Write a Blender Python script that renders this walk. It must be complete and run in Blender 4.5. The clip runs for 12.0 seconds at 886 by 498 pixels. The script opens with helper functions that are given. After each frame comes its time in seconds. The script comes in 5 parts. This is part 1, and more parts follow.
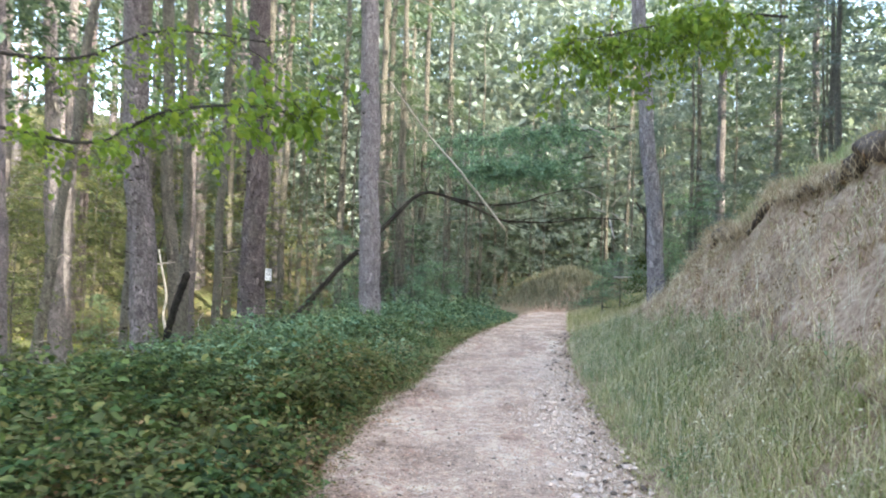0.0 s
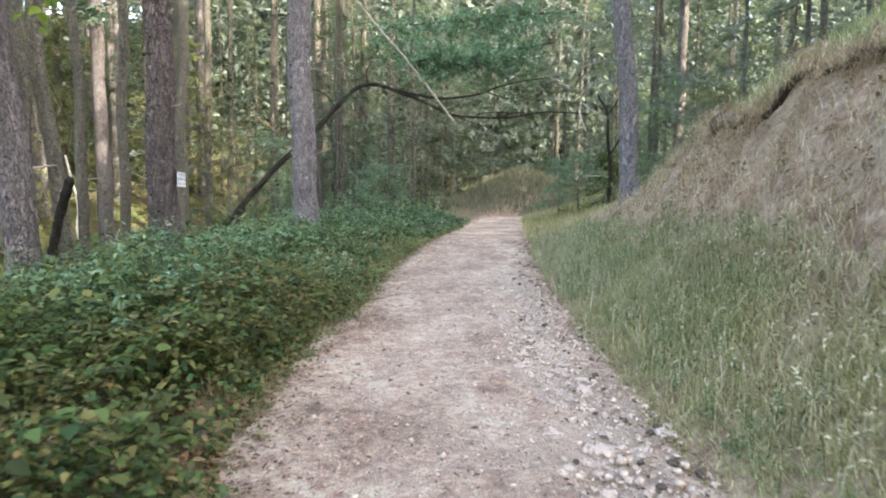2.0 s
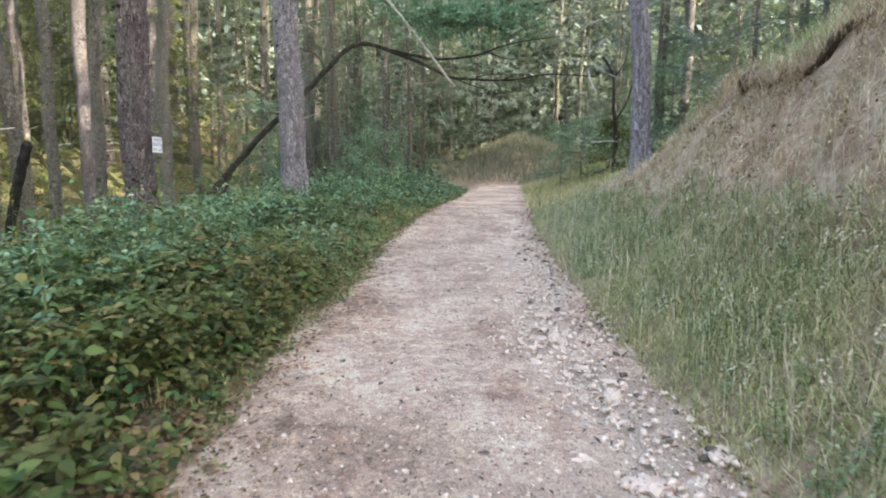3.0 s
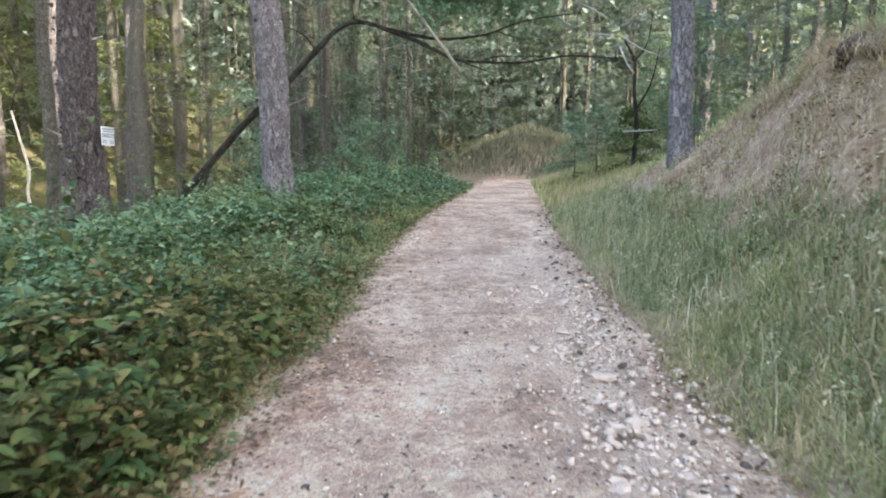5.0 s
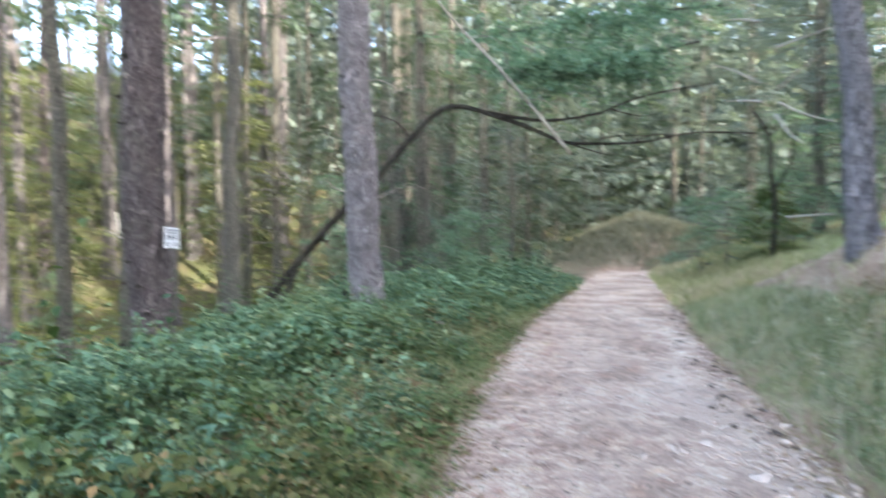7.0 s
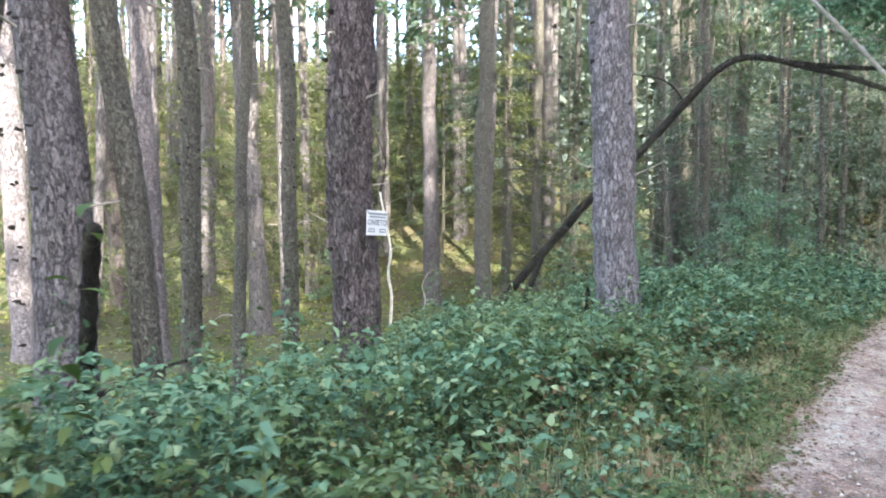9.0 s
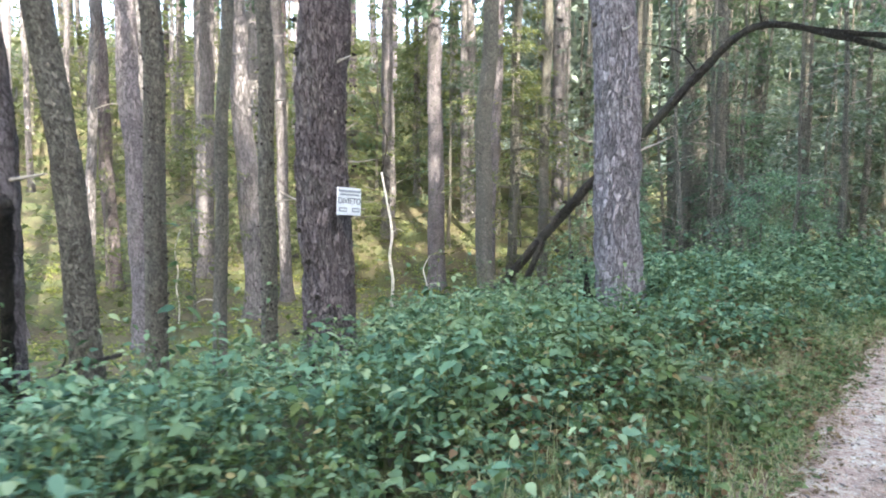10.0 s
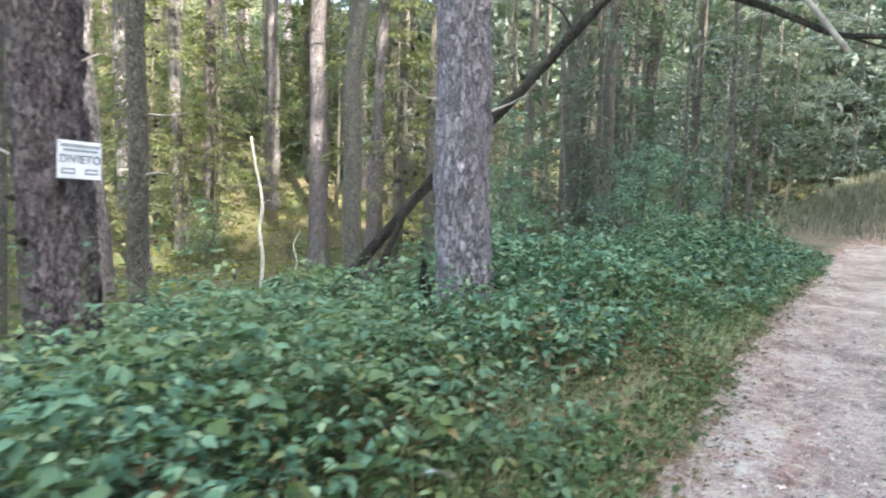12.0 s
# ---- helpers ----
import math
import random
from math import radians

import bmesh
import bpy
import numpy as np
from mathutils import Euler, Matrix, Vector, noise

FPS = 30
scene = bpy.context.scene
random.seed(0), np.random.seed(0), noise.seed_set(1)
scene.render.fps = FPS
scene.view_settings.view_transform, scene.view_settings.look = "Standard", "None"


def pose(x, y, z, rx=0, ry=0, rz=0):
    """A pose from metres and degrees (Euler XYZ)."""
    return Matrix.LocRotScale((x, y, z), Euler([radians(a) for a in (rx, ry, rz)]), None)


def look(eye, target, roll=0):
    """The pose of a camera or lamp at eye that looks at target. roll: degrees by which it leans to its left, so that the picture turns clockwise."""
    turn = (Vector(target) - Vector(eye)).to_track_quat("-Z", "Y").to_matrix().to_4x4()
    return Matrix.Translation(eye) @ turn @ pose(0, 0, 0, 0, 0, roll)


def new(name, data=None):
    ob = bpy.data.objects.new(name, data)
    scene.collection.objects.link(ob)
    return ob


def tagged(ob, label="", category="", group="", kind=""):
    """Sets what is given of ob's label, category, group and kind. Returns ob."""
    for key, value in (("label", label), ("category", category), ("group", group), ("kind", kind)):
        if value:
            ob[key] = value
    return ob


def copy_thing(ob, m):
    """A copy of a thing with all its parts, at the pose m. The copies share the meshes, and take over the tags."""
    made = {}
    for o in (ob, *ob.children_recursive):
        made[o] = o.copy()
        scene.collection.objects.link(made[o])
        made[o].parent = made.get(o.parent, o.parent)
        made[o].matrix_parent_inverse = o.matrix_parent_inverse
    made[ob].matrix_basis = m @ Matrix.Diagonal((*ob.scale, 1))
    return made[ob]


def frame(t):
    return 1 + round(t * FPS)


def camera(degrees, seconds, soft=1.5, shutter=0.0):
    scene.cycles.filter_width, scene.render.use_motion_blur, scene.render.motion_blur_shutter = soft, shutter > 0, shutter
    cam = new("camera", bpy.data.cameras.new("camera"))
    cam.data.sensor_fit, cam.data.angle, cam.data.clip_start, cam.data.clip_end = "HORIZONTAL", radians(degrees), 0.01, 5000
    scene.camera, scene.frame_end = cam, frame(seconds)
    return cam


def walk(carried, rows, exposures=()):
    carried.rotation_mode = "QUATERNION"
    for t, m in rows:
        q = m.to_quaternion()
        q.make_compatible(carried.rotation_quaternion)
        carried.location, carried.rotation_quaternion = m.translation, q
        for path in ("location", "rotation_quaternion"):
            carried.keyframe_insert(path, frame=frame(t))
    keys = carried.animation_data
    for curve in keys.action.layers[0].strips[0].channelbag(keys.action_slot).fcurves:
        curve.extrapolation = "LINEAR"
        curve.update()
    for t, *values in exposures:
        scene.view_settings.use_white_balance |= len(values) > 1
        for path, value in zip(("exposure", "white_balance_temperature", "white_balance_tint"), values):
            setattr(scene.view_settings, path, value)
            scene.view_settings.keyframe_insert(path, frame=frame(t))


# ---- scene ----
cam = camera(65.2, 12.0, soft=1.9, shutter=0.5)
PATH = [
    (0, 0.001, 0.001, 1.619, -0.00, 1.96, -1.78),
    (0.5, -0.030, 0.524, 1.560, -1.13, 0.17, -1.17),
    (1, -0.092, 1.009, 1.513, -1.55, -2.16, -1.17),
    (1.5, -0.126, 1.467, 1.527, -3.80, -5.23, -0.66),
    (2, -0.052, 1.978, 1.524, -4.62, -5.69, -0.83),
    (2.5, -0.038, 2.445, 1.467, -2.79, -6.51, -0.94),
    (3, -0.006, 2.864, 1.490, -4.90, -8.31, -0.91),
    (4.8, 0.035, 4.551, 1.461, -5.01, -8.40, -0.30),
    (5, 0.045, 4.773, 1.467, -4.95, -8.93, -0.73),
    (5.5, -0.071, 5.234, 1.481, -7.31, -8.06, 0.13),
    (6, -0.051, 5.655, 1.448, -9.43, -8.38, -0.31),
    (6.5, 0.015, 6.102, 1.519, -7.77, -7.46, 0.05),
    (7, 0.027, 6.627, 1.520, 3.25, -1.56, 0.68),
    (7.5, 0.058, 7.047, 1.539, 14.10, 0.65, 2.48),
    (7.7, 0.070, 7.234, 1.551, 17.50, 1.02, 1.77),
    (9.3, 0.001, 8.899, 1.581, 26.04, -3.67, 0.12),
    (9.5, 0.018, 9.020, 1.581, 26.02, -3.78, 0.39),
    (10, -0.018, 9.452, 1.536, 26.93, -4.51, -0.45),
    (10.5, -0.009, 9.948, 1.513, 28.37, -5.29, 0.15),
    (11, 0.074, 10.260, 1.537, 28.03, -5.83, -1.75),
    (11.2, 0.088, 10.456, 1.511, 23.85, -7.37, -1.28),
    (11.5, 0.077, 10.731, 1.503, 21.20, -7.02, -1.76),
    (12, 0.210, 11.184, 1.494, 19.76, -6.55, -2.18),
]
walk(cam, [(t, pose(x, y, z, 90 + pitch, roll, yaw)) for t, x, y, z, yaw, pitch, roll in PATH],
     exposures=[(0.0, 3.29, 7000, 10), (1.0, 3.27, 7400, 11), (5.5, 3.28, 7050, 11), (6.5, 3.34, 6750, 11), (7.5, 3.5, 6550, 12), (12.0, 3.54, 6650, 10)])

# ---- light: late sun through the forest from behind on the hill side, open sky above the track ----
SUN_EL, SUN_AZ = 33.0, 128.0          # degrees up; compass degrees from +y towards +x
world = bpy.data.worlds.new("world")
scene.world = world
world.use_nodes = True
wn = world.node_tree.nodes
sky = wn.new("ShaderNodeTexSky")
sky.sky_type, sky.sun_disc = "NISHITA", False
sky.sun_elevation, sky.sun_rotation = radians(SUN_EL), radians(SUN_AZ)
sky.air_density, sky.dust_density = 1.0, 2.5
world.node_tree.links.new(sky.outputs[0], wn["Background"].inputs[0])
wn["Background"].inputs[1].default_value = 0.15
sun_data = bpy.data.lights.new("sun", "SUN")
sun_data.energy, sun_data.angle, sun_data.color = 2.1, radians(0.6), (1.0, 0.94, 0.82)
sun = new("sun", sun_data)
_az, _el = radians(SUN_AZ), radians(SUN_EL)
sun.matrix_world = look((Vector((math.sin(_az) * math.cos(_el), math.cos(_az) * math.cos(_el), math.sin(_el))) * 40), (0, 0, 0))

rng = np.random.default_rng(7)


# ---- materials ----
def material(name, rough=0.9):
    m = bpy.data.materials.new(name)
    m.use_nodes = True
    nt = m.node_tree
    b = nt.nodes["Principled BSDF"]
    b.inputs["Roughness"].default_value = rough
    b.inputs["Specular IOR Level"].default_value = 0.25
    return m, nt, b


def node(nt, kind, **kw):
    n = nt.nodes.new(kind)
    for k, val in kw.items():
        n.inputs[k].default_value = val
    return n


def ramp(nt, fac, stops):
    r = nt.nodes.new("ShaderNodeValToRGB")
    el = r.color_ramp.elements
    while len(el) < len(stops):
        el.new(0.5)
    for e, (p, c) in zip(el, stops):
        e.position, e.color = p, (*c, 1)
    nt.links.new(fac, r.inputs[0])
    return r.outputs[0]


def coords(nt, scale=(1, 1, 1)):
    t = nt.nodes.new("ShaderNodeTexCoord")
    mp = nt.nodes.new("ShaderNodeMapping")
    mp.inputs["Scale"].default_value = scale
    nt.links.new(t.outputs["Object"], mp.inputs[0])
    return mp.outputs[0]


def noise_tex(nt, vec, scale, detail=6, rough=0.6):
    n = node(nt, "ShaderNodeTexNoise", Scale=scale, Detail=detail, Roughness=rough)
    nt.links.new(vec, n.inputs["Vector"])
    return n.outputs["Fac"]


def mix(nt, fac, a, b, mode="MIX"):
    m = nt.nodes.new("ShaderNodeMix")
    m.data_type, m.blend_type = "RGBA", mode
    for sock, val in ((m.inputs[0], fac), (m.inputs[6], a), (m.inputs[7], b)):
        if hasattr(val, "links"):
            nt.links.new(val, sock)
        else:
            sock.default_value = val if isinstance(val, float) else (*val, 1)
    return m.outputs[2]


def bump(nt, b, height, strength, dist):
    n = node(nt, "ShaderNodeBump", Strength=strength, Distance=dist)
    nt.links.new(height, n.inputs["Height"])
    nt.links.new(n.outputs[0], b.inputs["Normal"])


def mask(nt, name):
    a = nt.nodes.new("ShaderNodeAttribute")
    a.attribute_name = name
    return a.outputs["Fac"]


def road_mat():
    m, nt, b = material("pale_clay_gravel", 0.95)
    v = coords(nt)
    big = noise_tex(nt, v, 0.9, 5)
    fine = noise_tex(nt, v, 45, 8, 0.7)
    mid = noise_tex(nt, v, 6.0, 8, 0.72)
    base = ramp(nt, big, [(0.32, (0.42, 0.30, 0.225)), (0.5, (0.57, 0.43, 0.335)), (0.68, (0.70, 0.56, 0.445))])
    col = mix(nt, 0.8, base, ramp(nt, mid, [(0.3, (0.2, 0.18, 0.16)), (0.5, (0.5, 0.5, 0.5)), (0.7, (0.8, 0.79, 0.77))]), "OVERLAY")
    peb = node(nt, "ShaderNodeTexVoronoi", Scale=38.0)
    nt.links.new(v, peb.inputs["Vector"])
    sp = nt.nodes.new("ShaderNodeSeparateColor")
    nt.links.new(peb.outputs["Color"], sp.inputs[0])
    col = mix(nt, 0.5, col, ramp(nt, sp.outputs[0], [(0.0, (0.28, 0.27, 0.26)), (0.7, (0.5, 0.5, 0.5)), (1.0, (0.85, 0.83, 0.8))]), "OVERLAY")
    wide = noise_tex(nt, coords(nt, (1, 0.55, 1)), 1.7, 3)
    col = mix(nt, 0.6, col, ramp(nt, wide, [(0.35, (0.32, 0.29, 0.27)), (0.5, (0.5, 0.5, 0.5)), (0.65, (0.68, 0.67, 0.65))]), "OVERLAY")
    streak = noise_tex(nt, coords(nt, (4.0, 0.5, 1)), 1.4, 4)
    col = mix(nt, mask(nt, "rut"), col, mix(nt, streak, (0.48, 0.36, 0.275), (0.82, 0.68, 0.55)))
    speck = noise_tex(nt, v, 85, 4, 0.6)
    col = mix(nt, 0.85, col, ramp(nt, speck, [(0.33, (0.05, 0.045, 0.04)), (0.45, (0.48, 0.48, 0.48)), (0.58, (0.52, 0.52, 0.52)), (0.68, (0.9, 0.88, 0.84))]), "OVERLAY")
    nt.links.new(col, b.inputs["Base Color"])
    add = nt.nodes.new("ShaderNodeMath")
    nt.links.new(mid, add.inputs[0])
    nt.links.new(fine, add.inputs[1])
    bump(nt, b, add.outputs[0], 1.0, 0.035)
    return m


def ground_mat():
    m, nt, b = material("forest_soil", 1.0)
    v = coords(nt)
    n1, n2 = noise_tex(nt, v, 0.7, 5), noise_tex(nt, v, 14, 8, 0.7)
    litter = ramp(nt, n2, [(0.3, (0.04, 0.034, 0.022)), (0.5, (0.10, 0.085, 0.05)), (0.7, (0.17, 0.15, 0.085))])
    moss = ramp(nt, n2, [(0.3, (0.04, 0.05, 0.022)), (0.7, (0.12, 0.135, 0.06))])
    col = mix(nt, ramp(nt, n1, [(0.4, (0, 0, 0)), (0.6, (1, 1, 1))]), litter, moss)
    earth = ramp(nt, n2, [(0.3, (0.19, 0.12, 0.083)), (0.5, (0.45, 0.32, 0.23)), (0.7, (0.66, 0.52, 0.395))])
    rust = noise_tex(nt, coords(nt, (1.2, 1, 1.6)), 2.3, 5)
    earth = mix(nt, ramp(nt, rust, [(0.42, (0, 0, 0)), (0.6, (.8, .8, .8))]), earth, ramp(nt, n2, [(0.3, (0.13, 0.08, 0.055)), (0.55, (0.33, 0.205, 0.14)), (0.75, (0.52, 0.36, 0.26))]))
    col = mix(nt, mask(nt, "earth"), col, earth)
    nt.links.new(col, b.inputs["Base Color"])
    bump(nt, b, n2, 0.8, 0.05)
    return m


def bark_mat(name, dark, mid, light, zscale=0.38, scale=17.0, rough=0.95):
    """Flaky plates of uneven size, parted by narrow dark cracks, with dark pits and pale scales."""
    m, nt, b = material(name, rough)
    v = coords(nt, (1, 1, zscale))
    warp = node(nt, "ShaderNodeTexNoise", Scale=9.0, Detail=6.0, Roughness=0.65)
    nt.links.new(v, warp.inputs["Vector"])
    vm = nt.nodes.new("ShaderNodeVectorMath")
    vm.operation = "MULTIPLY_ADD"
    vm.inputs[1].default_value = (0.22, 0.22, 0.22)
    nt.links.new(warp.outputs["Color"], vm.inputs[0])
    nt.links.new(v, vm.inputs[2])
    vo = node(nt, "ShaderNodeTexVoronoi", Scale=scale)
    vo.feature = "DISTANCE_TO_EDGE"
    nt.links.new(vm.outputs[0], vo.inputs["Vector"])
    cell = node(nt, "ShaderNodeTexVoronoi", Scale=scale)
    nt.links.new(vm.outputs[0], cell.inputs["Vector"])
    fine = noise_tex(nt, coords(nt, (1, 1, 0.45)), 55, 8, 0.72)
    pits = noise_tex(nt, coords(nt, (1, 1, 0.6)), 17, 5, 0.6)
    big = noise_tex(nt, coords(nt), 1.8, 4)
    col = ramp(nt, fine, [(0.3, dark), (0.5, mid), (0.72, light)])
    sep = nt.nodes.new("ShaderNodeSeparateColor")
    nt.links.new(cell.outputs["Color"], sep.inputs[0])
    col = mix(nt, 0.45, col, ramp(nt, sep.outputs[0], [(0.0, (0.3, 0.3, 0.3)), (1.0, (0.68, 0.68, 0.68))]), "OVERLAY")
    col = mix(nt, ramp(nt, vo.outputs["Distance"], [(0.0, (0.8, 0.8, 0.8)), (0.09, (0, 0, 0))]), col, tuple(c * 0.4 for c in dark))
    col = mix(nt, ramp(nt, pits, [(0.60, (0, 0, 0)), (0.70, (0.75, 0.75, 0.75))]), col, tuple(c * 0.5 for c in dark))
    col = mix(nt, ramp(nt, big, [(0.52, (0, 0, 0)), (0.68, (0.35, 0.35, 0.35))]), col, (0.14, 0.14, 0.11))
    nt.links.new(col, b.inputs["Base Color"])
    add = nt.nodes.new("ShaderNodeMath")
    add.operation = "MULTIPLY_ADD"
    cl = ramp(nt, vo.outputs["Distance"], [(0.0, (0, 0, 0)), (0.16, (1, 1, 1))])
    nt.links.new(cl, add.inputs[0])
    add.inputs[1].default_value = 1.2
    nt.links.new(fine, add.inputs[2])
    bump(nt, b, add.outputs[0], 1.0, 0.035)
    return m


def leaf_mat(name, stops, trans=0.35, rough=0.55, patch=0.8, patch_col=None, patch_amt=0.6, yellow=0.2):
    m, nt, b = material(name, rough)
    g = nt.nodes.new("ShaderNodeNewGeometry")
    col = ramp(nt, g.outputs["Random Per Island"], stops)
    if patch_col:
        n = noise_tex(nt, coords(nt), patch, 4)
        col = mix(nt, ramp(nt, n, [(0.48, (0, 0, 0)), (0.62, (patch_amt,) * 3)]), col, patch_col)
    nt.links.new(col, b.inputs["Base Color"])
    b.inputs["Specular IOR Level"].default_value = 0.2
    tr = nt.nodes.new("ShaderNodeBsdfTranslucent")
    nt.links.new(mix(nt, yellow, col, (0.35, 0.42, 0.05)), tr.inputs[0])
    ms = nt.nodes.new("ShaderNodeMixShader")
    ms.inputs[0].default_value = trans
    nt.links.new(b.outputs[0], ms.inputs[1])
    nt.links.new(tr.outputs[0], ms.inputs[2])
    nt.links.new(ms.outputs[0], nt.nodes["Material Output"].inputs[0])
    return m


def plain_mat(name, a, c, scale=20.0, rough=0.7):
    m, nt, b = material(name, rough)
    n = noise_tex(nt, coords(nt), scale, 6)
    nt.links.new(ramp(nt, n, [(0.3, a), (0.7, c)]), b.inputs["Base Color"])
    bump(nt, b, n, 0.3, 0.01)
    return m


ROAD = road_mat()
SOIL = ground_mat()
PINE = bark_mat("reddish_grey_pine_bark", (0.06, 0.048, 0.049), (0.165, 0.138, 0.139), (0.32, 0.285, 0.292))
GREY = bark_mat("grey_fissured_bark", (0.16, 0.145, 0.153), (0.33, 0.30, 0.315), (0.53, 0.495, 0.515))
SLIM = bark_mat("lichen_grey_bark", (0.085, 0.08, 0.065), (0.18, 0.17, 0.14), (0.30, 0.29, 0.25), 0.7, 22.0)
ASH = bark_mat("brownish_grey_scaly_bark", (0.085, 0.075, 0.077), (0.20, 0.18, 0.185), (0.36, 0.335, 0.345))
FAR = bark_mat("distant_pine_bark", (0.11, 0.10, 0.10), (0.20, 0.185, 0.182), (0.31, 0.29, 0.288), 0.35, 12.0)
DEAD = bark_mat("dark_dead_wood", (0.025, 0.022, 0.018), (0.06, 0.052, 0.042), (0.12, 0.11, 0.09), 0.5, 30.0)
CHAR = bark_mat("blackened_wood", (0.008, 0.007, 0.006), (0.022, 0.019, 0.016), (0.05, 0.043, 0.036), 0.3, 30.0)
BIRCH = plain_mat("bleached_white_wood", (0.32, 0.30, 0.24), (0.60, 0.57, 0.50), 9.0, 0.8)
TWIG = plain_mat("pale_dry_twig", (0.20, 0.18, 0.15), (0.38, 0.35, 0.30), 15.0)
STEM = plain_mat("green_stem", (0.07, 0.09, 0.03), (0.15, 0.17, 0.06), 15.0)
WEED = leaf_mat("nettle_leaf", [(0.0, (0.016, 0.042, 0.024)), (0.35, (0.055, 0.125, 0.07)), (0.75, (0.15, 0.255, 0.14)), (1.0, (0.29, 0.36, 0.19))],
                0.2, 0.62, 0.45, (0.12, 0.145, 0.055), 0.5)
CANOPY = leaf_mat("bluish_bramble_leaf", [(0.0, (0.04, 0.09, 0.05)), (0.4, (0.095, 0.185, 0.105)), (0.8, (0.17, 0.28, 0.16)), (1.0, (0.30, 0.37, 0.20))],
                  0.22, 0.6, 0.9, (0.15, 0.19, 0.07), 0.7)
VERGEHERB = leaf_mat("small_verge_herb", [(0.0, (0.09, 0.15, 0.075)), (0.5, (0.16, 0.235, 0.12)), (0.85, (0.27, 0.31, 0.16)), (1.0, (0.42, 0.37, 0.21))], 0.3, 0.65)
# deep leaf green that also carries the near verge's weaker light
DARKWEED = leaf_mat("shade_toned_bramble_leaf", [(0.0, (0.014, 0.032, 0.012)), (0.45, (0.04, 0.085, 0.026)), (0.85, (0.10, 0.15, 0.045)), (1.0, (0.22, 0.19, 0.07))], 0.2, 0.68, 1.1, (0.12, 0.105, 0.035), 0.65)
BRAMBLE = leaf_mat("bramble_leaf", [(0.0, (0.035, 0.07, 0.022)), (0.5, (0.085, 0.14, 0.045)), (0.85, (0.16, 0.20, 0.07)), (1.0, (0.30, 0.24, 0.11))], 0.25, 0.6)
DRYGREEN = leaf_mat("withering_bramble_leaf", [(0.0, (0.06, 0.075, 0.022)), (0.5, (0.13, 0.14, 0.045)), (0.85, (0.20, 0.165, 0.07)), (1.0, (0.30, 0.20, 0.10))], 0.3, 0.7)
DRYLEAF = leaf_mat("brown_withered_leaf", [(0.0, (0.10, 0.06, 0.03)), (0.6, (0.19, 0.12, 0.06)), (1.0, (0.30, 0.22, 0.12))], 0.2, 0.8)
GRASS = leaf_mat("roadside_grass", [(0.0, (0.18, 0.22, 0.08)), (0.35, (0.32, 0.33, 0.135)), (0.65, (0.53, 0.47, 0.245)), (1.0, (0.72, 0.62, 0.39))],
                 0.4, 0.65, 0.4, (0.54, 0.44, 0.30), 0.6)
GREENGRASS = leaf_mat("green_verge_grass", [(0.0, (0.13, 0.20, 0.09)), (0.5, (0.24, 0.31, 0.15)), (0.85, (0.38, 0.41, 0.22)), (1.0, (0.60, 0.54, 0.33))],
                      0.4, 0.65, 0.55, (0.48, 0.42, 0.23), 0.7)
UPGRASS = leaf_mat("pale_slope_grass", [(0.0, (0.25, 0.31, 0.14)), (0.5, (0.39, 0.44, 0.21)), (1.0, (0.60, 0.57, 0.35))], 0.4, 0.7)
SEED = leaf_mat("pale_seed_head", [(0.0, (0.50, 0.46, 0.32)), (1.0, (0.76, 0.71, 0.54))], 0.35, 0.8)
DULL = leaf_mat("dull_brown_dry_grass", [(0.0, (0.14, 0.14, 0.10)), (0.6, (0.22, 0.215, 0.155)), (1.0, (0.33, 0.315, 0.23))], 0.3, 0.85)
STRAW = leaf_mat("matted_dead_grass", [(0.0, (0.37, 0.245, 0.155)), (0.5, (0.60, 0.455, 0.31)), (1.0, (0.79, 0.68, 0.51))], 0.35, 0.85, 1.5, (0.24, 0.155, 0.10), 0.7)
OAK = leaf_mat("hazel_leaf", [(0.0, (0.05, 0.11, 0.02)), (0.6, (0.10, 0.19, 0.03)), (1.0, (0.20, 0.26, 0.04))], 0.5, 0.45, yellow=0.55)
NEEDLE = leaf_mat("conifer_foliage", [(0.0, (0.05, 0.085, 0.065)), (0.6, (0.085, 0.135, 0.10)), (1.0, (0.14, 0.19, 0.13))], 0.35, 0.65)
SPRUCE = leaf_mat("mint_green_foliage", [(0.0, (0.09, 0.18, 0.12)), (0.6, (0.16, 0.28, 0.18)), (1.0, (0.26, 0.37, 0.22))], 0.4, 0.55)
FARLEAF = leaf_mat("distant_foliage", [(0.0, (0.07, 0.09, 0.05)), (0.6, (0.13, 0.15, 0.08)), (1.0, (0.25, 0.255, 0.14))], 0.5, 0.7, yellow=0.25)
# paler, bluer leaf colour stands in for haze in the air
HAZE = leaf_mat("haze_tinted_foliage", [(0.0, (0.11, 0.15, 0.14)), (0.6, (0.17, 0.22, 0.20)), (1.0, (0.25, 0.30, 0.265))], 0.35, 0.8)
FLOORLEAF = leaf_mat("forest_floor_herb", [(0.0, (0.08, 0.11, 0.03)), (0.6, (0.17, 0.20, 0.055)), (1.0, (0.28, 0.28, 0.09))], 0.35, 0.7)
STONE = plain_mat("pale_limestone", (0.36, 0.275, 0.215), (0.70, 0.57, 0.47), 30.0, 0.95)
DARKBROWN = plain_mat("dark_brown_matter", (0.05, 0.038, 0.03), (0.15, 0.118, 0.095), 30.0, 1.0)
BOARD = plain_mat("weathered_white_enamel", (0.62, 0.66, 0.70), (0.80, 0.82, 0.84), 6.0, 0.45)
INK = plain_mat("dark_blue_print", (0.03, 0.04, 0.07), (0.07, 0.08, 0.12), 30.0, 0.6)
